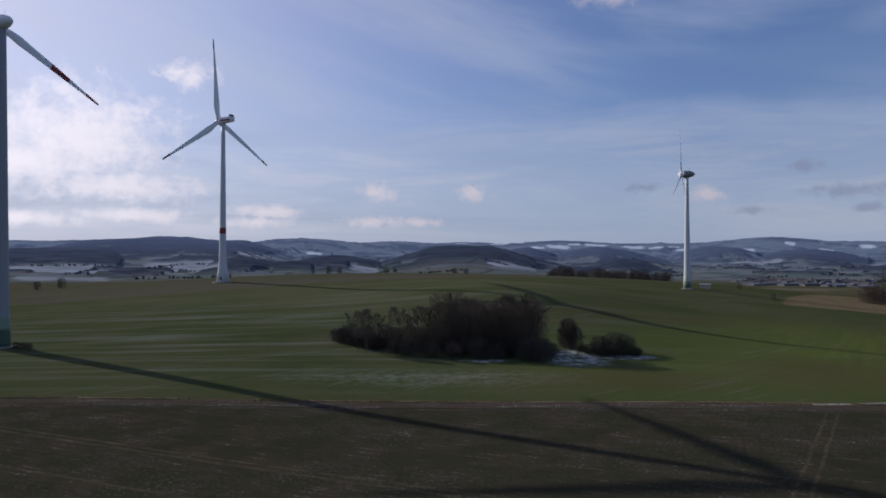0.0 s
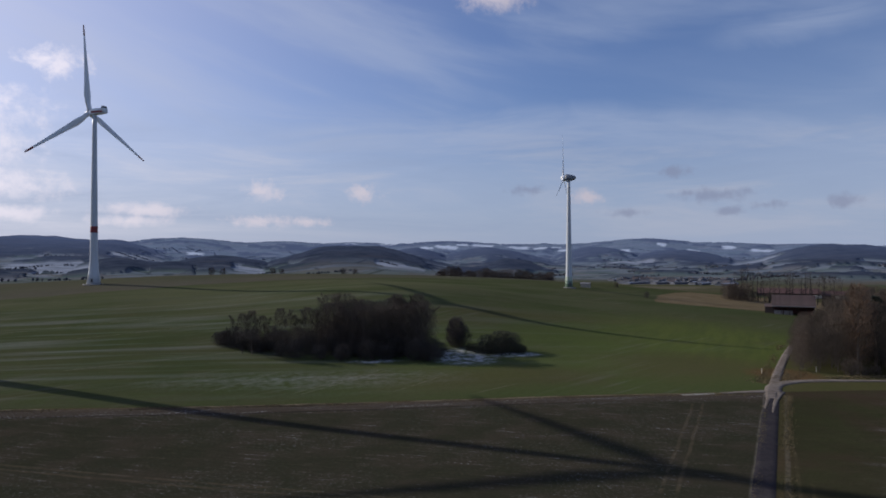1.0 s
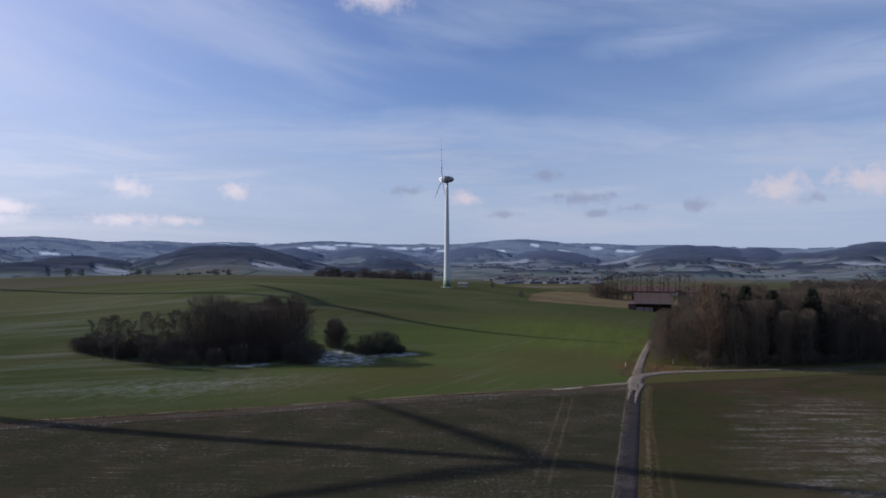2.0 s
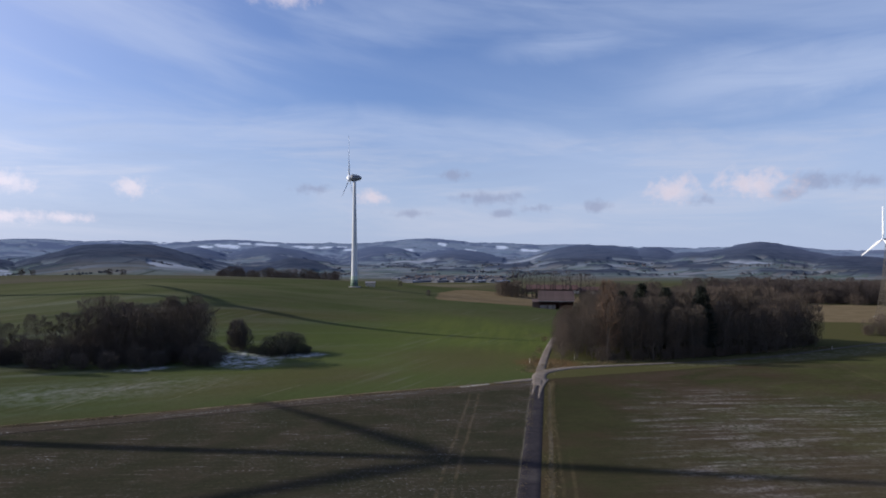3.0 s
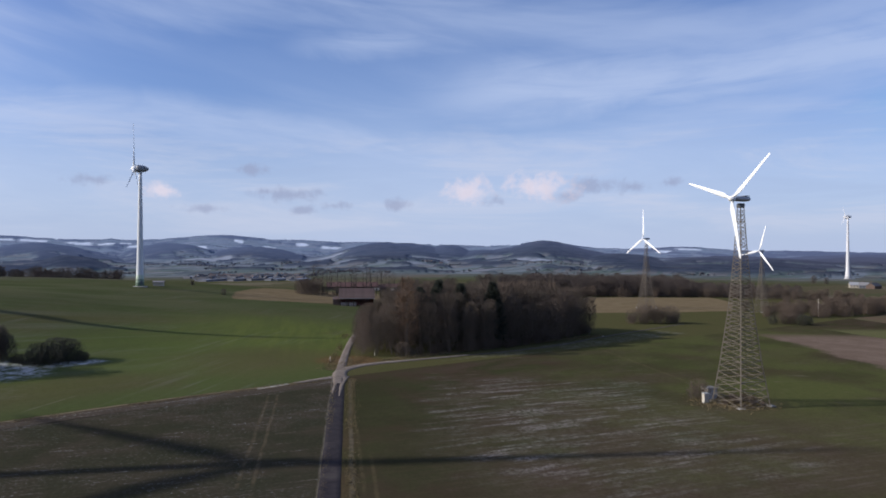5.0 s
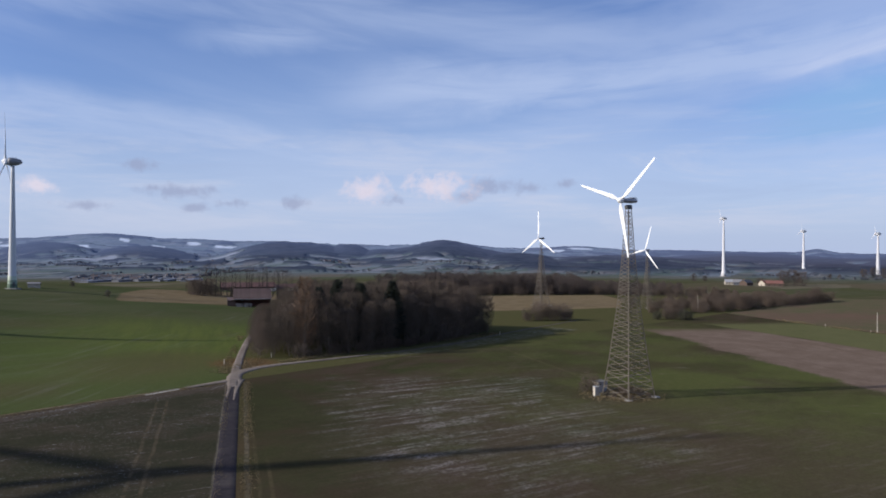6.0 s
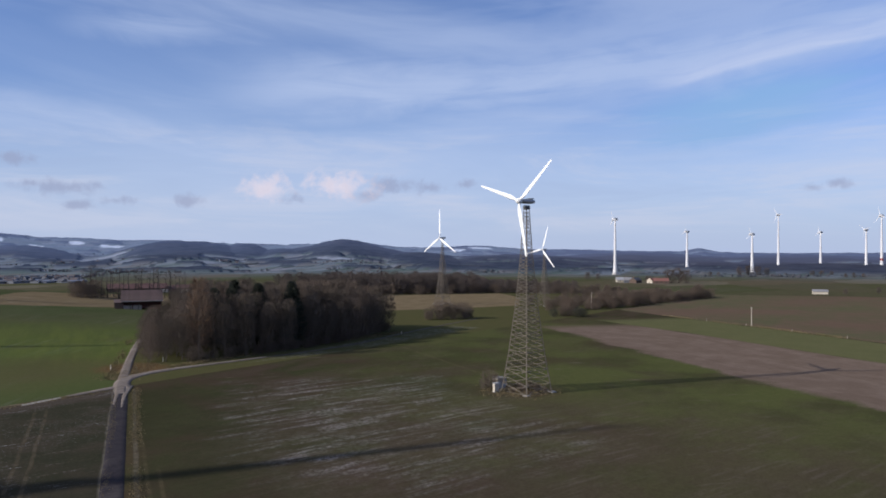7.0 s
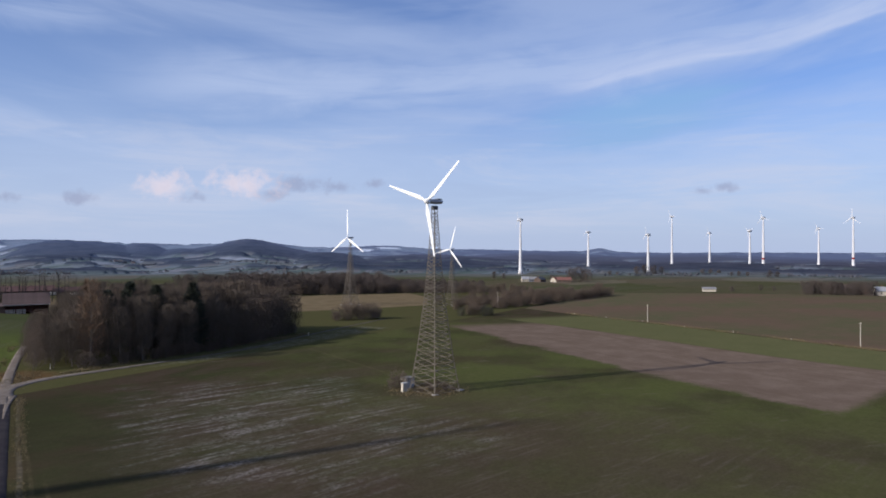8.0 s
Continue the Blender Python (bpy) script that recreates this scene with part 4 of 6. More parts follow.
    # frost and old snow lying in the rows
    frosty = either(polygon([(72, 78), (76, 66), (112, 60), (146, 92), (113, 124)], soft=6, rag=6, wave=14), n.math("MULTIPLY", polygon([(70, 66), (76, 48), (108, 38), (128, 66), (110, 84)], soft=9, rag=6, wave=14), 0.75))
    combed = streaks(-19, 0.055, 0.50, 7.0, 3.7)
    frost_r = both(both(frosty, n.ramp(n.noise(flat, 1.1, 5, 0.7), 0.32, 0.66)), both(n.ramp(combed, 0.44, 0.66), n.ramp(n.noise(flat, 0.12, 5, 0.7), 0.34, 0.62)))
    frost_r = n.math("ADD", frost_r, n.math("MULTIPLY", both(frosty, both(n.ramp(mid, 0.36, 0.66), n.ramp(tuft, 0.35, 0.65))), 0.09))
    frost_n = both(both(left_of_road, n.math("SUBTRACT", 1.0, beyond)), both(n.ramp(rows_near, 0.54, 0.72), both(n.ramp(fine, 0.45, 0.7), n.ramp(mid, 0.42, 0.62))))
    edge_snow = both(both(left_of_road, n.ramp(n.math("ABSOLUTE", side(-100, 147.5, 97, 136.8)), 4.5, 0.5)), both(n.ramp(fine, 0.52, 0.66), n.ramp(n.noise(n.mapping(flat, scale=(0.06, 0.4, 1)), 1.0, 3), 0.5, 0.62)))
    frost_g = both(both(beyond, left_far), both(n.ramp(rows_green, 0.48, 0.75), n.ramp(n.noise(flat, 0.022, 3), 0.45, 0.68)))
    speck = both(both(left_of_road, n.math("SUBTRACT", 1.0, beyond)), both(n.ramp(n.noise(flat, 1.6, 5, 0.85), 0.55, 0.72), n.ramp(n.noise(flat, 0.04, 5), 0.42, 0.62, 0.12, 1.0)))
    snow_c = n.mix(fine, (0.60, 0.63, 0.68), (0.72, 0.74, 0.78))
    c = n.mix(n.math("MULTIPLY", frost_r, 0.29), c, n.mix(fine, (0.60, 0.58, 0.57), (0.70, 0.68, 0.67)))
    c = n.mix(n.math("MULTIPLY", either(frost_n, edge_snow, n.math("MULTIPLY", speck, 0.75)), 0.5), c, snow_c)
    c = n.mix(n.math("MULTIPLY", frost_g, 0.06), c, snow_c)
    rime = both(both(beyond, left_far), both(spot(-75, 235, 110, 60, 0.9, 0.6), n.ramp(n.noise(n.mapping(flat, rot=(0, 0, -0.52), scale=(0.012, 0.16, 1)), 1.0, 6), 0.44, 0.68)))
    c = n.mix(n.math("MULTIPLY", rime, 0.10), c, snow_c)
    drift = either(spot(37, 196, 8, 11), spot(52, 197, 7, 3), spot(12, 194, 6, 2.5), n.math("MULTIPLY", both(spot(-4, 172, 26, 8, 0.9, 1.2), rows_green), 0.35))
    drift = both(drift, n.ramp(n.noise(flat, 0.35, 5, 0.7), 0.38, 0.62))
    c = n.mix(n.math("MULTIPLY", drift, 0.6), c, snow_c)
    shade_frost = both(polygon([(128, 149), (128, 146), (165, 139), (205, 138), (262, 140), (262, 156), (216, 152)], soft=1.5, rag=2, wave=4), n.ramp(mid, 0.35, 0.6))
    c = n.mix(n.math("MULTIPLY", both(shade_frost, n.ramp(tuft, 0.4, 0.62)), 0.10), c, snow_c)
    slab = both(n.ramp(n.math("ABSOLUTE", side(74.5, 141.4, 82.5, 142.0)), 0.7, 0.5), n.ramp(n.math("ABSOLUTE", n.math("SUBTRACT", n.vec("DOT_PRODUCT", pos, (1, 0, 0)), 78.5)), 4.2, 3.8))
    c = n.mix(slab, c, (0.40, 0.39, 0.36))
    # grain of the turf and soil
    c = n.mix(0.16, c, (0.062, 0.060, 0.052))
    grain = n.math("ADD", 0.52, n.math("ADD", n.math("MULTIPLY", fine, 0.42), n.math("ADD", n.math("MULTIPLY", clod, 0.22), n.math("MULTIPLY", tuft, 0.36))))
    c = n.mix(1.0, c, grain, "MULTIPLY")
    # the distance: a patchwork of fields, woods and snow, haze painted into its colours
    patch = n.node("ShaderNodeTexVoronoi", distance="CHEBYCHEV")
    n.put(patch.inputs["Vector"], n.vec("ADD", n.mapping(flat, rot=(0, 0, 0.5), scale=(1, 1.7, 1)), n.vec("SCALE", (1.0, 0.6, 0.0), scale=n.math("MULTIPLY", wander, 60.0))))
    n.put(patch.inputs["Scale"], 0.0062)
    tone = n.node("ShaderNodeSeparateColor")
    n.put(tone.inputs[0], patch.outputs["Color"])
    # share of haze-blue mixed into the land's colour, growing with distance
    far_haze = n.ramp(n.vec("LENGTH", flat), 1300, 3800)
    small = n.node("ShaderNodeTexVoronoi", distance="CHEBYCHEV")
    n.put(small.inputs["Vector"], n.vec("ADD", n.mapping(flat, rot=(0, 0, 0.62), scale=(1, 2.0, 1)), n.vec("SCALE", (1.0, 0.6, 0.0), scale=n.math("MULTIPLY", wander, 30.0))))
    n.put(small.inputs["Scale"], 0.0135)
    plot = n.node("ShaderNodeSeparateColor")
    n.put(plot.inputs[0], small.outputs["Color"])
    # bluish field tones: some haze already sits in these colours
    land = n.mix(tone.outputs[0], (0.080, 0.098, 0.104), (0.125, 0.140, 0.160))
    land = n.mix(n.ramp(plot.outputs[0], 0.35, 0.75, 0, 0.6), land, (0.068, 0.092, 0.070))
    land = n.mix(n.ramp(plot.outputs[1], 0.62, 0.70, 0, 0.55), land, (0.130, 0.114, 0.108))
    land = n.mix(n.ramp(plot.outputs[2], 0.74, 0.80, 0, 0.32), land, (0.20, 0.21, 0.245))
    hedges = n.voronoi(n.mapping(flat, rot=(0, 0, 0.62), scale=(1, 1.7, 1)), 0.0095, "DISTANCE_TO_EDGE")
    land = n.mix(both(n.ramp(hedges, 0.045, 0.02), n.ramp(n.noise(flat, 0.012, 3), 0.42, 0.52, 0.0, 0.8)), land, (0.034, 0.042, 0.048))
    land = n.mix(n.math("MULTIPLY", far_haze, 0.5), land, (0.170, 0.215, 0.310))
    land = n.mix(1.0, land, n.math("ADD", 0.98, n.math("MULTIPLY", n.noise(flat, 0.05, 6, 0.7), 0.50)), "MULTIPLY")
    steep = n.vec("MULTIPLY", pos, (1, 1, 6))
    land = n.mix(both(attribute("frost"), n.ramp(n.noise(n.mapping(flat, scale=(0.5, 1.6, 1)), 0.012, 6, 0.65), 0.34, 0.56, 0.35, 1.0)), land, n.mix(plot.outputs[1], (0.20, 0.222, 0.265), (0.32, 0.34, 0.39)))
    land = n.mix(both(attribute("snow"), n.ramp(n.noise(steep, 0.03, 4, 0.7), 0.3, 0.55, 0.25, 0.75)), land, (0.66, 0.71, 0.80))
    # the woods' blue cast is haze put into the colour as well
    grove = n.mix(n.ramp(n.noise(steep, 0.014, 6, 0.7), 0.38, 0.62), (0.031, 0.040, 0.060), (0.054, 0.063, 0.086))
    grove = n.mix(n.ramp(n.noise(steep, 0.009, 3, 0.6), 0.55, 0.68, 0, 0.5), grove, (0.062, 0.060, 0.070))
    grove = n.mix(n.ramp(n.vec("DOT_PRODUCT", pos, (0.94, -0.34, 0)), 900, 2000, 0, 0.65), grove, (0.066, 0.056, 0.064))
    grove = n.mix(n.math("MULTIPLY", far_haze, 0.55), grove, (0.160, 0.200, 0.310))
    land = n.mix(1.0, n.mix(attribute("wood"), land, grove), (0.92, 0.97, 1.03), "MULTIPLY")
    mid_land = n.mix(tone.outputs[1], (0.054, 0.060, 0.028), (0.080, 0.068, 0.044))
    mid_land = n.mix(n.ramp(tone.outputs[2], 0.6, 0.8, 0, 0.5), mid_land, (0.060, 0.064, 0.036))
    mid_land = n.mix(n.ramp(tone.outputs[0], 0.75, 0.85, 0, 0.6), mid_land, (0.13, 0.115, 0.085))
    mid_land = n.mix(1.0, mid_land, n.math("ADD", 0.75, n.math("MULTIPLY", mid, 0.6)), "MULTIPLY")
    c = n.mix(n.ramp(n.vec("LENGTH", flat), 585, 625), c, mid_land)
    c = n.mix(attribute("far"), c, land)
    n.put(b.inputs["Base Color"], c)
    bump(n, b, n.math("ADD", n.math("MULTIPLY", fine, 0.6), clod), 0.5, 0.12)
    # distant normals lean upright, evening out slope shading in place of haze
    relief = b.inputs["Normal"].links[0].from_socket
    lean = n.node("ShaderNodeMix", data_type="VECTOR")
    n.put(lean.inputs[0], n.math("MULTIPLY", attribute("far"), 0.62))
    n.put(lean.inputs[4], relief)
    n.put(lean.inputs[5], (0.0, 0.0, 1.0))
    n.put(b.inputs["Normal"], n.vec("NORMALIZE", lean.outputs[1]))
    return m


def far_woods_material():
    m, n, b = material("far_woods", 1.0, spec=0.0)
    geo = n.node("ShaderNodeNewGeometry")
    pos = n.node("ShaderNodeTexCoord").outputs["Object"]
    each = geo.outputs["Random Per Island"]
    # distance share of the haze-blue painted into the crowns
    far_haze = n.ramp(n.vec("LENGTH", n.vec("MULTIPLY", pos, (1, 1, 0))), 1300, 3800)
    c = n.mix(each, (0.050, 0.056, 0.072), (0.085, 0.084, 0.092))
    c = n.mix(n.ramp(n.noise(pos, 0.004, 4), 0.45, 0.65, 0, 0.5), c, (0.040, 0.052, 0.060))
    c = n.mix(n.math("MULTIPLY", far_haze, 0.58), c, (0.155, 0.200, 0.310))
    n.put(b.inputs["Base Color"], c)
    # normals lean upright here too, flattening the shading as haze would
    lean = n.node("ShaderNodeMix", data_type="VECTOR")
    n.put(lean.inputs[0], 0.5)
    n.put(lean.inputs[4], geo.outputs["Normal"])
    n.put(lean.inputs[5], (0.0, 0.0, 1.0))
    n.put(b.inputs["Normal"], n.vec("NORMALIZE", lean.outputs[1]))
    return m


GREEN_A, GREEN_B, GREEN_C = (0.042, 0.058, 0.019), (0.060, 0.066, 0.029), (0.052, 0.071, 0.022)


def track_material(name, colour, rut, straw_amount):
    m, n, b = material(name, 0.95, spec=0.08)
    p = n.node("ShaderNodeTexCoord").outputs["Object"]
    fine, mid, big = n.noise(p, 9.0, 4, 0.7), n.noise(p, 0.7, 5, 0.65), n.noise(p, 0.12, 4)
    c = n.mix(n.ramp(mid, 0.35, 0.7), colour, rut)
    c = n.mix(n.ramp(big, 0.5, 0.7, 0, straw_amount), c, (0.30, 0.26, 0.21))
    c = n.mix(1.0, c, n.math("ADD", 0.75, n.math("MULTIPLY", fine, 0.5)), "MULTIPLY")
    n.put(b.inputs["Base Color"], c)
    bump(n, b, fine, 0.4, 0.02)
    return m


def grass_material():
    m, n, b = material("dry_grass", 0.95, spec=0.05)
    each = n.node("ShaderNodeNewGeometry").outputs["Random Per Island"]
    p = n.node("ShaderNodeTexCoord").outputs["Object"]
    c = n.mix(each, (0.11, 0.088, 0.048), (0.20, 0.16, 0.095))
    c = n.mix(n.ramp(n.noise(p, 0.08, 4), 0.5, 0.7, 0, 0.7), c, (0.085, 0.088, 0.035))
    n.put(b.inputs["Base Color"], c)
    return m

# ---- trees and shrubs ----


def plant_meshes(name, seed, h, spread, stems, limbs, twigs, twig_len, lean, wood_mat, twig_mat, trunk_r, low, width=0.05, fill=3):
    """A bare broad-leaved plant: stems with limbs as one mesh, and its many fine twigs as another."""
    rng = random.Random(seed)
    bm = bmesh.new()
    ends = []

    def branch(p, d, length, r, n_seg, curl):
        path = [(p.copy(), r)]
        for k in range(n_seg):
            d = (d + Vector((rng.uniform(-curl, curl), rng.uniform(-curl, curl), rng.uniform(-curl * 0.3, curl * 0.7)))).normalized()
            p = p + d * (length / n_seg)
            path.append((p.copy(), max(0.012, r * (1 - 0.8 * (k + 1) / n_seg))))
        n = 6 if r > 0.08 else 4 if r > 0.03 else 3
        loops = []
        for q, rr in path:
            u = d.orthogonal().normalized()
            v = d.cross(u)
            loops.append([q + (u * math.cos(a) + v * math.sin(a)) * rr for a in (2 * math.pi * i / n for i in range(n))])
        rings(bm, loops)
        return path

    for s in range(stems):
        a = rng.uniform(0, 6.283)
        start = Vector((math.cos(a), math.sin(a), 0)) * (0.0 if stems == 1 else rng.uniform(0.1, spread * 0.35))
        start.z = -0.4
        d = Vector((math.cos(a) * lean * rng.uniform(0.3, 1.2), math.sin(a) * lean * rng.uniform(0.3, 1.2), 1)).normalized()
        hh = h * (1 if s == 0 else rng.uniform(0.65, 1.0))
        path = branch(start, d, hh, trunk_r * (1 if s == 0 else 0.75), 7, 0.09)
        for k in range(limbs):
            f = low + (0.98 - low) * ((k + rng.random()) / limbs)
            i = min(int(f * 7), 6)
            p = path[i][0].lerp(path[i + 1][0], f * 7 - i)
            a = rng.uniform(0, 6.283)
            rise = rng.uniform(0.35, 1.1)
            d = Vector((math.cos(a), math.sin(a), rise)).normalized()
            length = spread * rng.uniform(0.55, 1.1) * (1.0 - 0.6 * f) + 0.08 * h
            sub = branch(p, d, length, max(0.03, trunk_r * 0.42 * (1 - 0.7 * f)), 4, 0.16)
            ends.append((sub, length))
            for _ in range(2):
                j = rng.randint(1, 3)
                d2 = Vector((math.cos(a) + rng.uniform(-1, 1), math.sin(a) + rng.uniform(-1, 1), rng.uniform(0.2, 1.2))).normalized()
                sub2 = branch(sub[j][0], d2, length * rng.uniform(0.35, 0.6), 0.03, 3, 0.2)
                ends.append((sub2, length * 0.6))
    wood = mesh_of(name + "_trunk", bm, wood_mat)
    verts, faces = [], []
    top, foot = h * 1.07, h * low * 0.6
    for k in range(twigs):
        if k % fill == 0:  # sprays along the branches
            path, length = ends[k % len(ends)]
            f = rng.uniform(0.15, 1.0) * (len(path) - 1)
            i = min(int(f), len(path) - 2)
            p = path[i][0].lerp(path[i + 1][0], f - i)
            along = (path[i + 1][0] - path[i][0]).normalized()
        else:  # the haze of fine twigs that fills the rounded crown
            u = rng.random() ** 0.8
            z = foot + (top - foot) * u
            rim = spread * (1.25 if stems > 1 else 1.0) * math.sqrt(max(0.02, 1 - ((u - 0.46) / 0.58) ** 2))
            a, q = rng.uniform(0, 6.283), rim * math.sqrt(rng.uniform(0.05, 1.0)) * rng.uniform(0.85, 1.1)
            p = Vector((q * math.cos(a), q * math.sin(a), z - twig_len * 0.5))
            along = Vector((math.cos(a) * 0.6, math.sin(a) * 0.6, 0.6))
        d = (along * 0.7 + Vector((rng.gauss(0, 0.5), rng.gauss(0, 0.5), rng.gauss(0.5, 0.4)))).normalized()
        l = twig_len * rng.uniform(0.5, 1.4)
        w = Vector((rng.uniform(-1, 1), rng.uniform(-1, 1), rng.uniform(-1, 1))).cross(d).normalized() * (width * rng.uniform(0.6, 1.2))
        q = p + d * l + Vector((0, 0, rng.uniform(-0.15, 0.1) * l))
        b = len(verts)
        verts += [p - w * 0.5, p + w * 0.5, q]
        faces.append((b, b + 1, b + 2))
    me = bpy.data.meshes.new(name + "_twigs")
    me.from_pydata(verts, [], faces)
    me.materials.append(twig_mat)
    return wood, me


def spruce_meshes(seed, h, r0):
    rng = random.Random(seed)
    bm = bmesh.new()
    rod(bm, (0, 0, -0.4), (0, 0, h * 0.97), 0.28, 0.03, 7)
    trunk = mesh_of("spruce_trunk", bm, MAT_BARK)
    verts, faces = [], []

    def blade(p, d, l, w):
        s = Vector((rng.uniform(-1, 1), rng.uniform(-1, 1), rng.uniform(-1, 1))).cross(d).normalized() * w
        b = len(verts)
        verts.extend([p - s, p + s, p + d * l])
        faces.append((b, b + 1, b + 2))

    z = h * 0.12
    while z < h:
        f = (z - h * 0.12) / (h * 0.88)
        reach = r0 * (1 - f) ** 0.72 * rng.uniform(0.7, 1.1) + 0.3
        for k in range(12 if f < 0.8 else 8):
            a = rng.uniform(0, 6.283)
            d = Vector((math.cos(a), math.sin(a), 0.25 - 0.35 * (1 - f) + rng.uniform(-0.2, 0.2)))
            for q in range(15):
                u = (q + 0.5) / 15
                p = Vector((0, 0, z)) + d * (reach * u) + Vector((0, 0, 0.25 * reach * u * u))
                for _ in range(2):
                    way = Vector((d.x + rng.gauss(0, 0.8), d.y + rng.gauss(0, 0.8), rng.uniform(-0.9, 0.25))).normalized()
                    blade(p, way, rng.uniform(0.35, 0.95), 0.065)
        z += 0.24 + 0.2 * (1 - f)
    for k in range(30):
        blade(Vector((0, 0, h * rng.uniform(0.9, 0.98))), Vector((rng.gauss(0, 0.5), rng.gauss(0, 0.5), 1)).normalized(), 0.6, 0.06)
    me = bpy.data.meshes.new("spruce_needles")
    me.from_pydata(verts, [], faces)
    me.materials.append(MAT_NEEDLES)
    return trunk, me


def plant(name, meshes, x, y, scale, turn, label, category, group="", crown="crown", stem="trunk", sink=0.1, tall=1.0):
    t = thing(name, on_ground(x, y, turn, sink) @ Matrix.Diagonal((scale, scale, scale * tall, 1)), label, category, group)
    part(stem, meshes[0], None, t)
    part(crown, meshes[1], None, t)
    return t


def in_polygon(x, y, pts):
    hit = False
    for (x1, y1), (x2, y2) in zip(pts, pts[1:] + pts[:1]):
        if (y1 > y) != (y2 > y) and x < (x2 - x1) * (y - y1) / (y2 - y1) + x1:
            hit = not hit
    return hit


def edge_gap(x, y, pts):
    """Distance from a place to the nearest side of a polygon."""
    best = 1e9
    for (x1, y1), (x2, y2) in zip(pts, pts[1:] + pts[:1]):
        t = max(0.0, min(1.0, ((x - x1) * (x2 - x1) + (y - y1) * (y2 - y1)) / ((x2 - x1) ** 2 + (y2 - y1) ** 2)))
        best = min(best, math.hypot(x - x1 - t * (x2 - x1), y - y1 - t * (y2 - y1)))
    return best


def scatter(pts, gap, seed, tries=4000):
    """Random places in a polygon, no two nearer than gap."""
    rng = random.Random(seed)
    xs, ys = [p[0] for p in pts], [p[1] for p in pts]
    out = []
    for _ in range(tries):
        x, y = rng.uniform(min(xs), max(xs)), rng.uniform(min(ys), max(ys))
        if in_polygon(x, y, pts) and all((x - a) ** 2 + (y - b) ** 2 > gap * gap for a, b in out):
            out.append((x, y))
    return out


def build_plants():
    rng = random.Random(7)
    trees = [plant_meshes("bare_tree", 10 + k, 16.0, 3.4, 1, 14, 8500, 0.95, 0.05, MAT_BARK, MAT_TWIGS, 0.2, 0.25, 0.042) for k in range(5)]
    edge_trees = [plant_meshes("edge_tree", 30 + k, 13.0, 4.0, 2, 15, 8000, 0.85, 0.15, MAT_BARK, MAT_TWIGS_WARM, 0.16, 0.12, 0.038, 3) for k in range(3)]
    slim_trees = [plant_meshes("slim_tree", 40 + k, 11.5, 2.1, 1, 9, 4600, 0.7, 0.1, MAT_BARK, MAT_TWIGS, 0.09, 0.6, 0.036, 4) for k in range(3)]
    shrubs = [plant_meshes("shrub", 50 + k, 5.0, 2.6, 7, 6, 6000, 0.7, 0.5, MAT_BARK_DARK, MAT_TWIGS_DARK, 0.06, 0.1, 0.042, 2) for k in range(4)]
    brown_shrubs = [plant_meshes("shrub", 60 + k, 4.6, 2.4, 7, 6, 4500, 0.75, 0.5, MAT_BARK, MAT_TWIGS_WARM, 0.06, 0.1, 0.038, 2) for k in range(3)]
    thin_shrubs = [plant_meshes("shrub", 66 + k, 5.6, 2.2, 8, 7, 1300, 1.3, 0.35, MAT_BARK, MAT_TWIGS_WARM, 0.05, 0.1, 0.03, 2) for k in range(2)]
    evergreens = [plant_meshes("evergreen", 77 + k, 4.6, 2.6, 7, 6, 5200, 0.55, 0.5, MAT_BARK_DARK, MAT_EVERGREEN, 0.06, 0.05, 0.05, 2) for k in range(2)]
    larch = plant_meshes("larch", 71, 17.5, 3.0, 1, 22, 6500, 0.9, 0.04, MAT_BARK, MAT_LARCH, 0.2, 0.2, 0.06, 2)
    poplars = [plant_meshes("poplar", 80 + k, 16.0, 1.7, 1, 14, 420, 1.5, 0.04, MAT_BARK_BLACK, MAT_TWIGS_BELT, 0.3, 0.15, 0.05, 2) for k in range(2)]
    belt = [plant_meshes("belt_tree", 90 + k, 10.0, 3.6, 2, 8, 1700, 1.5, 0.2, MAT_BARK, MAT_TWIGS_WARM, 0.16, 0.05, 0.11) for k in range(4)]

    belt_dark = [plant_meshes("belt_tree", 190 + k, 10.0, 3.6, 2, 8, 1900, 1.5, 0.2, MAT_BARK_DARK, MAT_TWIGS_BELT, 0.16, 0.05, 0.11) for k in range(3)]
    # the clump in the green field
    clump = [(-33, 221), (-22, 209), (-9, 199.5), (5, 196.5), (20, 194.5), (29, 190), (31, 200), (24, 214), (8, 222), (-12, 226), (-26, 228)]
    for x, y in scatter(clump, 4.3, 3):
        tallish = 0.55 if x < -20 else 0.8
        plant("shrub", rng.choice(shrubs), x, y, rng.uniform(0.7, 1.15) * (tallish + 0.3) * (0.82 if x < -1 else 1.0), rng.uniform(0, 360), "dark leafless thicket shrub in the field clump", "shrub", "clump in the green field", stem="stem", sink=0.2)
    for x, y, sc in ((-33.5, 221, 0.8), (-31, 218.5, 0.95), (-28, 216, 0.9), (-29, 221, 1.05), (-25, 213, 0.95), (-24.5, 218, 1.0), (-21, 210, 0.9)):
        plant("shrub", rng.choice(shrubs), x, y, sc, rng.uniform(0, 360), "dark leafless thicket shrub at the clump's end", "shrub", "clump in the green field", stem="stem", sink=0.2)
    inner = [(0, 205), (6, 202), (20, 200), (27, 196), (27, 206), (10, 216), (0, 218)]
    for x, y in scatter(inner, 3.8, 5):
        s = rng.uniform(0.62, 0.95) if x < -2 else rng.uniform(0.85, 1.12)
        plant("bare_tree", rng.choice(edge_trees), x, y, s * 1.05, rng.uniform(0, 360), "leafless brown tree rising from the field clump", "tree", "clump in the green field")
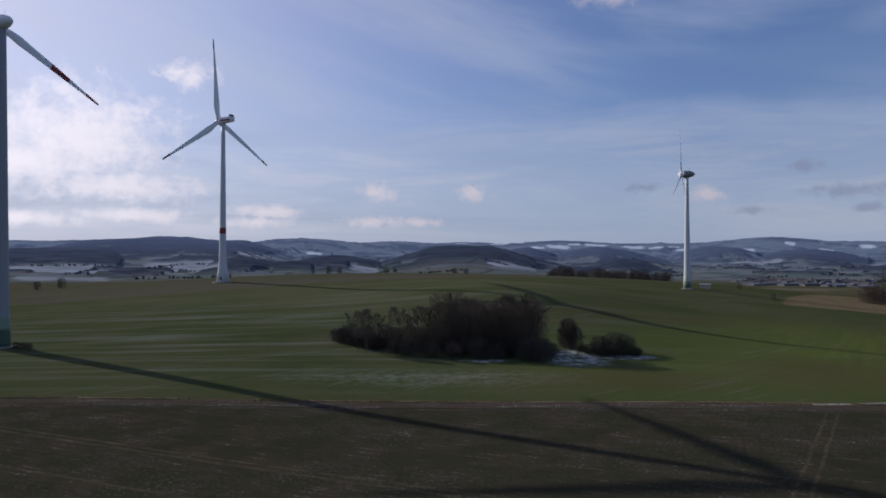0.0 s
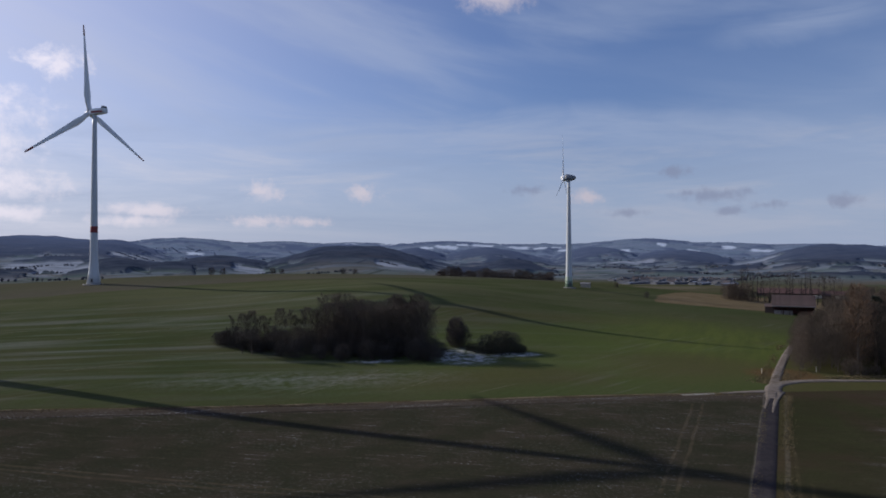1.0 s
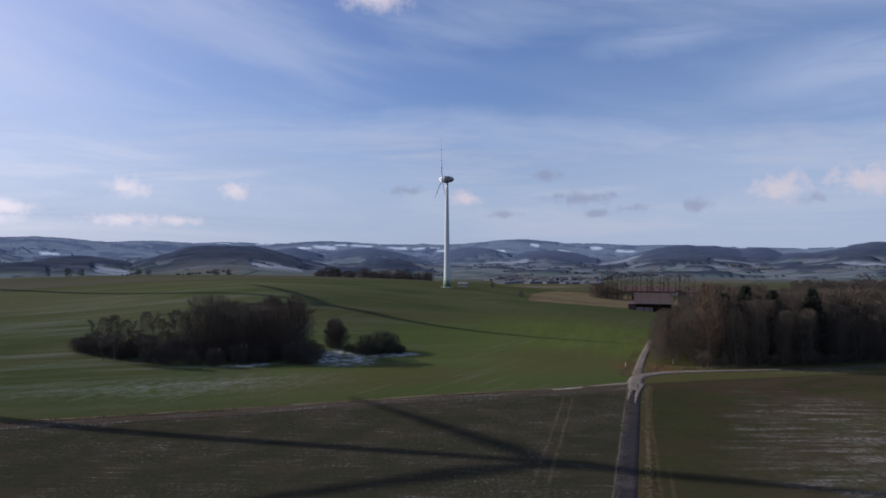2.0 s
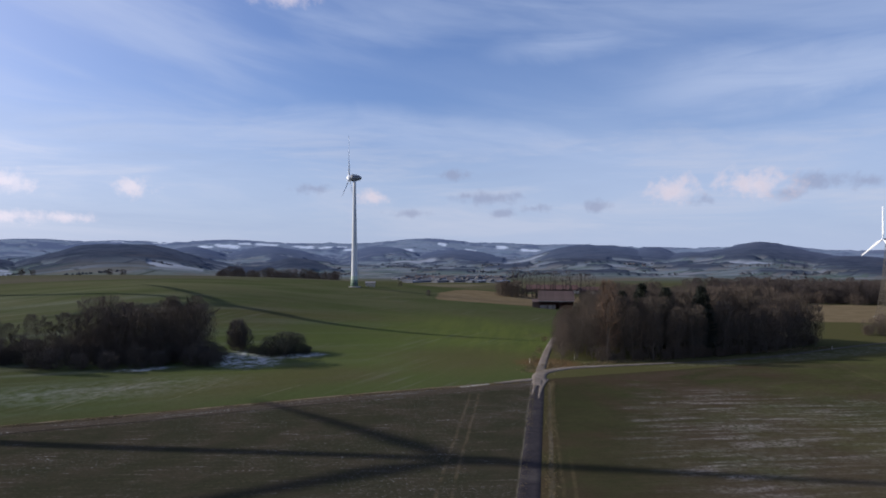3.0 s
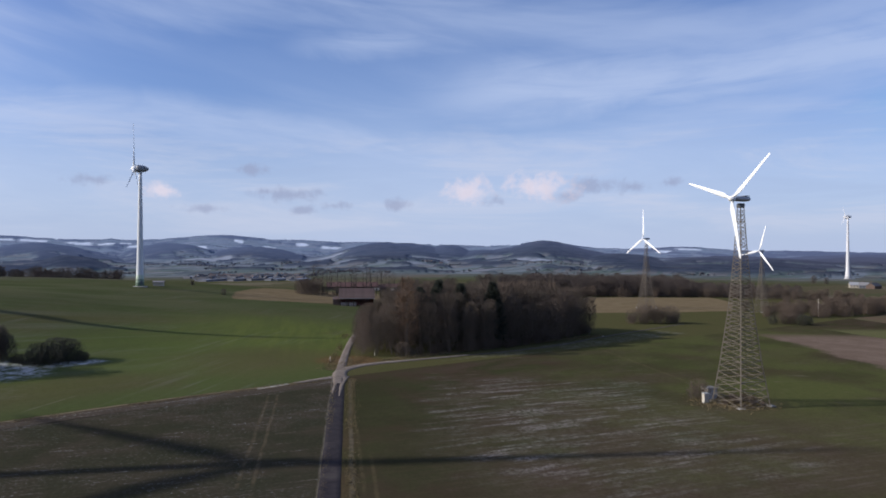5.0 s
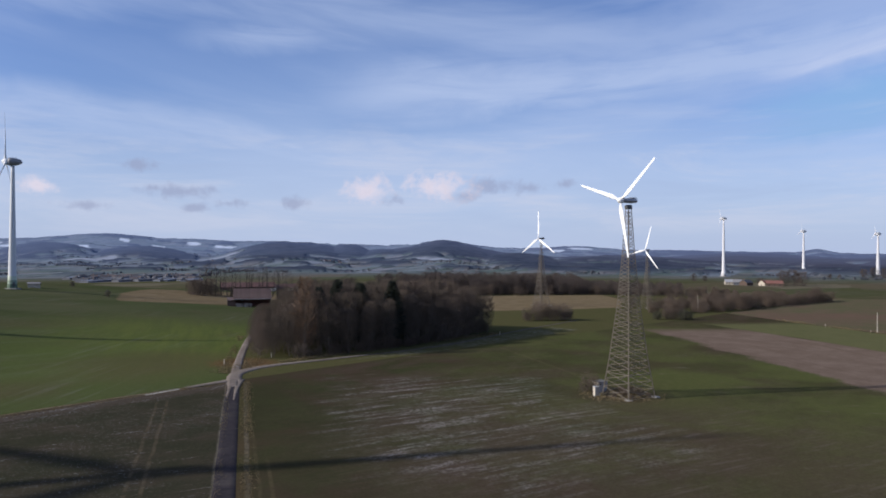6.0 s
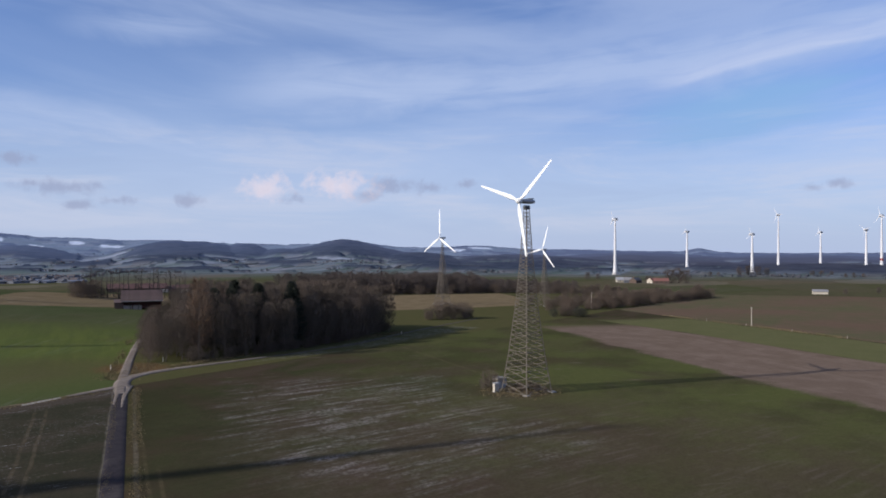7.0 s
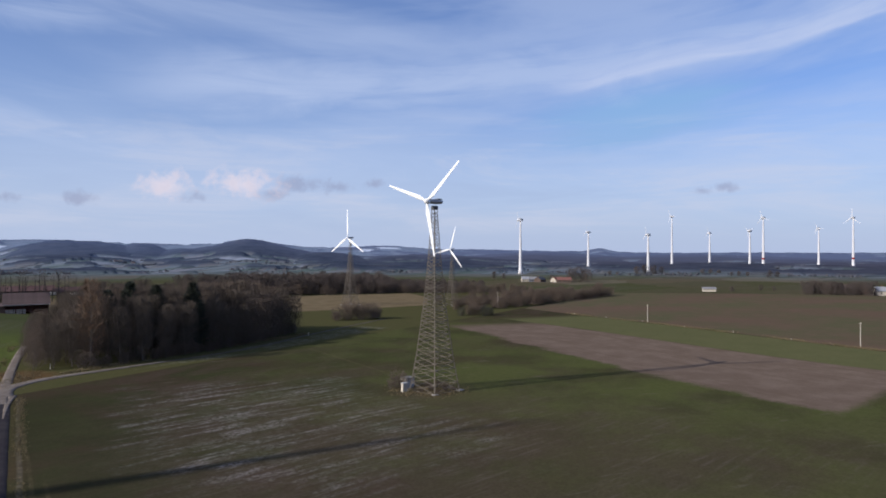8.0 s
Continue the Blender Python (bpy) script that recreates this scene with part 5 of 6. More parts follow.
    for k, (az, d, sc) in enumerate(((-6.9, 209, 0.86), (-6.2, 207, 0.93), (-5.4, 211, 0.78), (-4.0, 207, 0.97), (-2.9, 209, 0.8), (-1.9, 208, 0.98), (-1.2, 210, 0.9))):
        x, y = bearing(az, d)
        plant("slim_tree", slim_trees[k % 3], x, y, sc * 1.12, 77 * k, "slim leafless tree standing above the field clump", "tree", "clump in the green field")
    plant("bare_tree", trees[1], 25, 203, 1.02, 40, "tall thin leafless tree in the field clump", "tree", "clump in the green field")
    plant("bare_tree", trees[3], 19, 206, 1.0, 140, "tall thin leafless tree in the field clump", "tree", "clump in the green field")
    for x, y, sc, tall in ((37.0, 209, 1.0, 1.65), (38.9, 207.8, 0.9, 1.45), (37.9, 211, 0.95, 1.75)):
        plant("small_tree", shrubs[int(sc * 10) % 4], x, y, sc, x * 50, "small round many-stemmed leafless tree beside the snow patch", "tree", "clump in the green field", tall=tall)
    for x, y, s in ((44.0, 199, 0.85), (47.6, 198, 1.0), (51.5, 199.4, 0.95), (45.6, 203, 1.05), (42.0, 201.5, 0.6), (54.0, 198.6, 0.6), (49.5, 202, 1.3), (52.5, 203, 1.15), (55.6, 200.5, 0.45), (40.6, 204, 0.5)):
        plant("shrub", evergreens[int(s * 20) % 2], x, y, s, x * 40, "dense dark evergreen shrub beside the snow patch", "shrub", "clump in the green field", stem="stem", sink=0.2)

    # the grove at the crossing
    grove = [(121.8, 167), (128.5, 159.8), (142, 154), (166, 151.8), (196, 152.6), (222, 158.5), (231, 172), (224, 190), (200, 200), (174, 212), (151, 205), (134.5, 184)]
    spruces = ((40.7, 224, 0.88), (42.2, 230, 0.98), (44.0, 228, 0.94), (46.6, 230, 0.97))
    taken = [bearing(a, d) for a, d, s in spruces] + [bearing(39.6, 208)]
    for x, y in scatter(grove, 4.4, 9):
        if any(math.hypot(x - a, y - b) < 2.4 for a, b in taken):
            continue
        rim = (0.74 + 0.26 * min(1.0, edge_gap(x, y, grove) / 8.0)) * (0.66 + 0.34 * max(0.0, min(1.0, (math.degrees(math.atan2(x, y)) - 36.0) / 3.4)))
        mesh = rng.choice(trees if rng.random() < 0.72 else edge_trees)
        plant("bare_tree", mesh, x, y, rng.uniform(0.98, 1.22) * rim * (1.22 if mesh in edge_trees else 1.0), rng.uniform(0, 360), "slender leafless grey-brown tree in a dense grove", "tree", "grove at the crossing")
    for k in range(30):
        f = k / 29
        x, y = 129 + 95 * f, 158 - 6.5 * math.sin(math.pi * min(1, f * 1.15)) + (3 * f) + rng.uniform(-0.5, 1.5)
        plant("shrub", rng.choice(brown_shrubs), x, y, rng.uniform(0.5, 0.9), rng.uniform(0, 360), "leafless brown undergrowth shrub along the grove", "shrub", "grove at the crossing", stem="stem")
    for x, y, sc in ((120.6, 166.6, 0.62), (124.6, 171.0, 0.7), (128.4, 176.6, 0.78), (133.0, 182.6, 0.8), (138.6, 189.4, 0.85), (144.2, 196.4, 0.85), (150.0, 203.2, 0.85)):
        plant("bare_tree", rng.choice(edge_trees), x, y, sc, rng.uniform(0, 360), "low leafless tree leaning over the gravel lane", "tree", "grove at the crossing")
    spruce = [spruce_meshes(5, 22.0, 5.6), spruce_meshes(6, 22.0, 5.2)]
    for k, (a, d, s) in enumerate(spruces):
        x, y = bearing(a, d)
        plant("spruce_tree", spruce[k % 2], x, y, s * 1.16, 70 * k, "dark green spruce standing above the bare grove", "spruce tree", "spruces in the grove", crown="foliage", tall=0.85)
    x, y = bearing(39.6, 208)
    plant("larch_tree", larch, x, y, 1.24, 20, "rusty orange-brown larch in the grove", "larch tree")

    # shrubs by the lattice turbines
    for x, y, s, name in ((140.2, 71.6, 0.62, "tall"), (141.6, 73.4, 0.72, "tall"), (139.0, 73.6, 0.5, "tall"), (141, 65, 0.3, "low"), (143, 66.5, 0.36, "low"), (145, 63.5, 0.34, "low"), (142, 62, 0.24, "low"), (146.5, 66, 0.32, "low"), (139, 62.5, 0.2, "low"), (144, 61, 0.2, "low"), (138.2, 66, 0.2, "low")):
        plant("shrub", rng.choice(thin_shrubs if name == "tall" else brown_shrubs), x, y, s, rng.uniform(0, 360), "pale thin twiggy shrub behind the cabin" if name == "tall" else "dry brown bramble shrub at the lattice tower", "shrub", "brambles at the lattice tower", stem="stem")
    for k in range(11):
        x, y = 279 + 2.2 * k + rng.uniform(-1, 1), 175 - 1.1 * k + rng.uniform(0, 6)
        plant("shrub", rng.choice(thin_shrubs if k % 5 else brown_shrubs), x, y, rng.uniform(0.65, 0.95) + 0.75 * math.sin(math.pi * (k + 0.5) / 11), rng.uniform(0, 360), "leafless brown shrub in a field-edge thicket", "shrub", "field-edge thicket", stem="stem")
    for az, d, s, meshes in ((67.7, 362, 0.85, evergreens), (68.5, 366, 1.15, brown_shrubs), (69.0, 368, 1.05, brown_shrubs), (69.7, 364, 1.05, evergreens), (70.0, 366, 0.9, evergreens)):
        x, y = bearing(az, d)
        plant("shrub", meshes[0], x, y, s, az * 90, "dense round shrub beside the field track", "shrub", "shrubs by the field track", stem="stem", sink=0.2)
    for x, y in ((-131, 219), (-128.5, 218), (-134, 220.5)):
        plant("shrub", shrubs[0], x, y, 0.4, x * 31, "low dark shrub at the turbine's foot", "shrub", "shrubs at the turbine", stem="stem")

    # hedge on the plain and the wood belt behind the lattice turbines
    for k in range(110):
        f = k / 109
        x, y = 375 + 172 * f + rng.uniform(-2, 2), 144 - 44 * f + rng.uniform(-5, 16) * (1.0 - 0.4 * f)
        plant("hedge_tree", rng.choice(belt), x, y, rng.uniform(0.42, 0.74) + (0.3 if rng.random() < 0.18 else 0.0), rng.uniform(0, 360), "leafless olive-brown hedge tree on the plain", "tree", "long hedge on the plain", sink=0.5)
    for x, y in scatter([(395, 330), (450, 318), (520, 265), (562, 214), (600, 222), (600, 290), (560, 340), (470, 400), (420, 390)], 7.2, 12, 4000)[:280]:
        deep = math.hypot(x, y) > 535 + 25 * math.sin(x * 0.05)
        az = math.degrees(math.atan2(x, y))
        if deep:
            plant("belt_tree", rng.choice(belt_dark), x, y, rng.uniform(1.0, 1.55) * (1.0 if az < 62 else 0.7), rng.uniform(0, 360), "dark leafless tree in a distant wood belt", "tree", "wood belt", sink=0.5)
        else:
            plant("scrub_tree", rng.choice(belt), x, y, rng.uniform(0.5, 0.95), rng.uniform(0, 360), "low brown scrub tree at the wood belt's edge", "tree", "wood belt edge", sink=0.5)
    for k in range(80):
        f = k / 79
        x, y = 405 + 150 * f + rng.uniform(-4, 4), 158 - 30 * f + rng.uniform(0, 34) * (1.0 - 0.5 * f)
        plant("scrub_tree", rng.choice(belt), x, y, rng.uniform(0.4, 0.75), rng.uniform(0, 360), "low olive-brown scrub tree behind the hedge", "tree", "scrub behind the hedge", sink=0.5)
    scrub_line = [(350, 306), (440, 321), (524, 266), (548, 206), (566, 165)]
    for k in range(100):
        f = k / 99.01 * (len(scrub_line) - 1)
        (ax, ay), (bx, by) = scrub_line[int(f)], scrub_line[int(f) + 1]
        x, y = ax + (bx - ax) * (f % 1) + rng.uniform(-7, 7), ay + (by - ay) * (f % 1) + rng.uniform(-6, 8)
        plant("scrub_tree", rng.choice(belt), x, y, rng.uniform(0.45, 0.85), rng.uniform(0, 360), "low brown scrub tree at the wood belt's edge", "tree", "wood belt edge", sink=0.5)
    for k in range(60):
        x, y = bearing(45.5 + 15.5 * k / 59 + rng.uniform(-0.15, 0.15), rng.uniform(760, 840))
        plant("belt_tree", rng.choice(belt_dark), x, y, rng.uniform(0.9, 1.5), rng.uniform(0, 360), "leafless tree in a far wood strip", "tree", "far wood strip", sink=0.5)
    # poplar rows and bushes behind the barn
    for k in range(24):
        az = 31.6 + 7.0 * k / 23 + rng.uniform(-0.15, 0.15)
        x, y = bearing(az, 430 + rng.uniform(-12, 25))
        plant("poplar", rng.choice(poplars), x, y, rng.uniform(0.9, 1.15), rng.uniform(0, 360), "tall bare poplar in a row behind the barn", "poplar", "poplar row", sink=0.5)
    for k in range(16):
        az = 31.0 + (1.6 * k / 7 if k < 8 else 2.0 + 6.5 * (k - 8) / 7)
        x, y = bearing(az, 420 + rng.uniform(-8, 12))
        plant("belt_tree", rng.choice(belt), x, y, rng.uniform(0.7, 1.0) if k < 8 else rng.uniform(0.4, 0.6), rng.uniform(0, 360), "bare rounded bush tree near the barn", "tree", "bushes near the barn", sink=0.5)
    # scattered bushes on the crest and out on the plain: bearing, distance, size
    for az, d, s in ((-30, 470, 0.5), (-28.5, 470, 0.6), (-9.2, 470, 0.5), (-8.4, 472, 0.45), (-4.6, 480, 0.5), (-3.9, 480, 0.42), (1.0, 485, 0.5), (1.9, 485, 0.48), (22.9, 420, 0.32), (25.2, 372, 0.34), (88.6, 640, 0.5), (90.6, 690, 0.5), (91.5, 680, 0.4),
                     (76.6, 900, 1.25), (77.2, 905, 1.35), (77.8, 900, 1.2), (75.0, 930, 0.8), (81.7, 1200, 1.4), (82.3, 1215, 1.6), (82.9, 1205, 1.5), (83.5, 1220, 1.2), (86.5, 1250, 0.9), (87.1, 1245, 0.9), (87.7, 1250, 0.8), (88.6, 1180, 0.7), (89.1, 1180, 0.8), (89.7, 1185, 0.7), (91.2, 1150, 1.0), (91.7, 1150, 0.9), (93.3, 900, 0.5), (93.7, 900, 0.4), (80.2, 1150, 0.7), (79.6, 1150, 0.8), (71.2, 1000, 0.8), (70.4, 1000, 1.0), (58, 800, 1.2), (57.4, 805, 1.3)):
        x, y = bearing(az, d)
        plant("bush_tree", belt_dark[int(d) % 3], x, y, s * (1.35 if 76 < az < 78 else 1.0), d, "dark leafless bush tree on the open land", "tree", "scattered bush trees", sink=0.4)
    for k in range(52):
        x, y = bearing(8.6 + 9.4 * k / 51 + rng.uniform(-0.3, 0.3), rng.uniform(505, 540))
        plant("bush_tree", rng.choice(belt_dark), x, y, rng.uniform(0.5, 0.9), rng.uniform(0, 360), "leafless bush tree in a hedge behind the crest", "tree", "hedge behind the crest", sink=0.4)
    for k in range(26):
        x, y = bearing(93.6 + 4.2 * (k % 13) / 12, 610 + 25 * (k // 13) + rng.uniform(-8, 8))
        plant("belt_tree", rng.choice(belt_dark), x, y, rng.uniform(0.6, 1.05), rng.uniform(0, 360), "leafless tree in a farmyard copse on the plain", "tree", "copse on the plain", sink=0.4)


def build_verge_grass():
    """Dry tufts along the field edge, the road verges, the ditch and the tower's foot: one joined lot of blades."""
    rng = random.Random(33)
    verts, faces = [], []

    def tuft(x, y, tall):
        z = ground_z(x, y) - 0.03
        for _ in range(5):
            a, l = rng.uniform(0, 6.283), tall * rng.uniform(0.6, 1.3)
            lean = rng.uniform(0.15, 0.7)
            bx, by = x + rng.uniform(-0.2, 0.2), y + rng.uniform(-0.2, 0.2)
            sx, sy = -math.sin(a) * 0.05, math.cos(a) * 0.05
            b = len(verts)
            verts.extend([(bx - sx, by - sy, z), (bx + sx, by + sy, z), (bx + math.cos(a) * l * lean, by + math.sin(a) * l * lean, z + l)])
            faces.append((b, b + 1, b + 2))

    def along(ax, ay, bx, by, count, wide, tall):
        l = math.hypot(bx - ax, by - ay)
        nx, ny = -(by - ay) / l, (bx - ax) / l
        for _ in range(count):
            f, o = rng.random(), rng.gauss(0, wide)
            if math.sin(f * l * 0.21) + math.sin(f * l * 0.077 + 1) + rng.gauss(0, 0.8) < -0.4:
                continue
            tuft(ax + (bx - ax) * f + nx * o, ay + (by - ay) * f + ny * o, tall)

    along(-100, 151.2, 92, 140.6, 3000, 0.7, 0.2)
    along(35, 49.5, 97.5, 138.5, 1500, 0.5, 0.2)
    along(33, 53.0, 92.5, 138.2, 1100, 0.3, 0.18)
    along(262, -39, 373, 92, 1400, 0.7, 0.7)
    along(100, 150.5, 121, 166, 900, 2.2, 0.28)
    along(101, 154, 145, 209, 800, 0.6, 0.25)
    along(120, 155.5, 222, 155, 1500, 1.0, 0.6)
    for _ in range(900):
        x, y = 141.5 + rng.gauss(0, 3.6), 66.5 + rng.gauss(0, 3.2)
        tuft(x, y, 0.45 if lumps(x, y, 5, 2) > -0.2 else 0.15)
    me = bpy.data.meshes.new("verge_grass")
    me.from_pydata(verts, [], faces)
    me.materials.append(MAT_DRY_GRASS)
    tagged(new("verge_grass", me), "dry straw-coloured grass tufts along field edges", "grass", kind="stuff")

# ---- buildings and small things ----


def gable(bm, w, l, eave, ridge, over=0.4, thick=0.25):
    """Two roof slopes along y over a body w by l."""
    for s in (-1, 1):
        run = w / 2 + over
        a = math.atan2(ridge - eave, w / 2)
        length = run / math.cos(a)
        mid = Vector((s * run / 2, 0, ridge - math.tan(a) * run / 2 + thick / 2))
        box(bm, (length, l + 2 * over, thick), mid, 0, pose(0, 0, 0, 0, math.degrees(a) * s, 0))


def body_mesh(bm, w, l, eave, ridge):
    pts = [(-w / 2, eave), (-w / 2, -0.5), (w / 2, -0.5), (w / 2, eave), (0, ridge)]
    rings(bm, [[(x, y, z) for x, z in pts] for y in (-l / 2, l / 2)])


def house(m, w, l, eave, ridge, wall, roof, label, group, windows=True, category="house", name="house"):
    t = thing(name, m, label, category, group)
    bm = bmesh.new()
    body_mesh(bm, w, l, eave, ridge)
    body = part("wall", bm, wall, t)
    bm = bmesh.new()
    gable(bm, w, l, eave, ridge)
    part("roof", bm, roof, t)
    if windows:
        bm = bmesh.new()
        box(bm, (0.08, 1.1, 1.3), (0, 0, 0), 0.02)
        me = mesh_of("window", bm, MAT_GLASS_DARK)
        for s in (-1, 1):
            for k in range(3):
                part("window", me, None, body, m=pose(s * (w / 2 + 0.02), -l / 3 + k * l / 3, eave * 0.55))
        bm = bmesh.new()
        box(bm, (1.0, 0.1, 2.0), (0, l / 2 + 0.02, 1.0), 0.02)
        part("door", bm, MAT_WOOD_DARK, body, "dark door")
        bm = bmesh.new()
        box(bm, (0.6, 0.6, 1.6), (w * 0.12, l * 0.2, ridge + 0.4), 0.04)
        part("chimney", bm, MAT_BRICK, t, "brick chimney")
    return t


def barn(m):
    """An open-fronted timber field barn; the open long side is -y."""
    t = thing("field_barn", m, "open-fronted dark timber barn with a weathered reddish roof", "barn")
    W, D = 17.0, 9.0
    bm = bmesh.new()
    for y, z0, z1 in ((D / 2, -0.4, 5.0),):
        box(bm, (W, 0.18, z1 - z0), (0, y, (z0 + z1) / 2))
    back = part("back_wall", bm, MAT_WOOD_RED, t, "dark reddish board wall")
    for s in (-1, 1):
        bm = bmesh.new()
        pts = [(-D / 2, -0.4), (D / 2, -0.4), (D / 2, 5.0), (0.6, 8.7), (-D / 2, 4.4)]
        rings(bm, [[(x, y, z) for y, z in pts] for x in (s * (W / 2) - 0.09, s * (W / 2) + 0.09)])
        part("gable_wall", bm, MAT_WOOD_DARK, t)
    for y0, z0, y1, z1 in ((-D / 2 - 1.0, 4.0, 0.6, 8.8), (0.6, 8.8, D / 2 + 0.6, 4.7)):
        n = 18
        a = math.degrees(math.atan2(z1 - z0, y1 - y0))
        bm = bmesh.new()
        box(bm, ((W + 1.2) / n - 0.02, math.hypot(y1 - y0, z1 - z0), 0.1), (0, 0, 0), 0.02)
        sheet = mesh_of("roof_sheet", bm, MAT_ROOF_RED)
        for k in range(n):
            x = -W / 2 - 0.6 + (W + 1.2) * (k + 0.5) / n
            part("roof_sheet", sheet, None, t, m=pose(x, (y0 + y1) / 2, (z0 + z1) / 2 + (0.12 if k % 2 else 0.15), a, 0, 0))
    bm = bmesh.new()
    box(bm, (W + 1.0, 0.16, 0.5), (0, -D / 2 - 0.95, 4.0), 0.02)
    part("eaves_board", bm, MAT_TIMBER_PALE, t, "pale weathered eaves board")
    bm = bmesh.new()
    box(bm, (0.24, 0.24, 4.8), (0, 0, 1.95), 0.02)
    post = mesh_of("post", bm, MAT_WOOD_DARK)
    for k in range(6):
        part("post", post, None, t, m=pose(-W / 2 + 0.2 + (W - 0.4) * k / 5, -D / 2, 0))
    for k, x in enumerate((-6.2, -2.1)):
        bm = bmesh.new()
        for q in range(9):
            box(bm, (0.36, 0.06, 2.3), (x - 1.6 + 0.4 * q, -D / 2 + 0.25, 0.9), 0.01)
        part("board_screen", bm, MAT_TIMBER_PALE, t, "pale upright boards")
    bm = bmesh.new()
    rings(bm, [[(x, -3.4, 0 - 0.4), (x, 3.0, -0.4), (x, 3.0, 4.3), (x, -3.4, 3.4)] for x in (-W / 2 - 3.4, -W / 2 - 0.1)])
    lean = part("lean_to", bm, MAT_WOOD_DARK, t, "dark lean-to shed")
    bm = bmesh.new()
    box(bm, (3.8, 7.2, 0.12), (-W / 2 - 1.8, -0.2, 3.98), 0, pose(0, 0, 0, 8, 0, 0))
    part("lean_to_roof", bm, MAT_ROOF_RED, lean)
    return t


def cabin(m):
    t = thing("transformer_cabin", m, "off-white transformer cabin beside the lattice tower", "cabin", "equipment at the lattice tower")
    bm = bmesh.new()
    box(bm, (2.5, 2.1, 2.3), (0, 0, 1.0), 0.04)
    body = part("body", bm, MAT_CREAM, t)
    bm = bmesh.new()
    box(bm, (2.8, 2.4, 0.16), (0, 0, 2.24), 0.04)
    part("roof_slab", bm, MAT_CONCRETE, t)
    for s in (-0.55, 0.55):
        bm = bmesh.new()
        box(bm, (0.95, 0.06, 1.8), (s, -1.07, 0.98), 0.02)
        d = part("door", bm, MAT_PAINT_GREY, body, "pale grey steel door")
        bm = bmesh.new()
        box(bm, (0.05, 0.06, 0.2), (s * 0.3, -1.13, 1.0), 0.01)
        part("handle", bm, MAT_DARK_METAL, d)
        for k in range(5):
            bm = bmesh.new()
            box(bm, (0.6, 0.03, 0.03), (s, -1.115, 1.5 + 0.06 * k))
            part("slat", bm, MAT_DARK_METAL, d)
    return t


def kiosk(m):
    t = thing("switch_kiosk", m, "narrow off-white switch cabinet on a concrete plinth", "cabinet", "equipment at the lattice tower")
    bm = bmesh.new()
    box(bm, (1.15, 0.7, 1.75), (0, 0, 1.05), 0.04)
    body = part("body", bm, MAT_CREAM, t)
    bm = bmesh.new()
    box(bm, (1.2, 0.75, 0.4), (0, 0, 0.0), 0.02)
    part("plinth", bm, MAT_CONCRETE, t)
    bm = bmesh.new()
    box(bm, (1.3, 0.85, 0.1), (0, 0, 1.97), 0.03)
    part("lid", bm, MAT_PAINT_GREY, t)
    for s in (-0.28, 0.28):
        bm = bmesh.new()
        box(bm, (0.5, 0.03, 1.5), (s, -0.36, 1.05), 0.01)
        part("door", bm, MAT_CREAM, body)
    return t


def pole(m, h, label, group):
    t = thing("line_pole", m, label, "pole", group)
    bm = bmesh.new()
    rod(bm, (0, 0, -0.5), (0, 0, h), 0.14, 0.10, 8)
    part("shaft", bm, MAT_POLE, t)
    bm = bmesh.new()
    box(bm, (1.3, 0.1, 0.12), (0, 0.14, h - 0.5), 0.02)
    arm = part("crossarm", bm, MAT_GALVANISED, t)
    for x in (-0.5, 0, 0.5):
        bm = bmesh.new()
        lathe(bm, [(0.05, h - 0.44), (0.08, h - 0.36), (0.05, h - 0.28), (0.07, h - 0.2), (0.02, h - 0.14)], 8)
        part("insulator", bm, MAT_CREAM, arm, m=pose(x, 0.14, 0))
    return t


def marker(m, h, label):
    t = thing("marker_post", m, label, "post", "marker posts")
    bm = bmesh.new()
    box(bm, (0.16, 0.16, h + 0.3), (0, 0, h / 2 - 0.15), 0.03)
    part("shaft", bm, MAT_CREAM, t)
    bm = bmesh.new()
    box(bm, (0.18, 0.18, 0.18), (0, 0, h * 0.78), 0.02)
    part("collar", bm, MAT_DARK_METAL, t, "dark reflector collar")
    return t


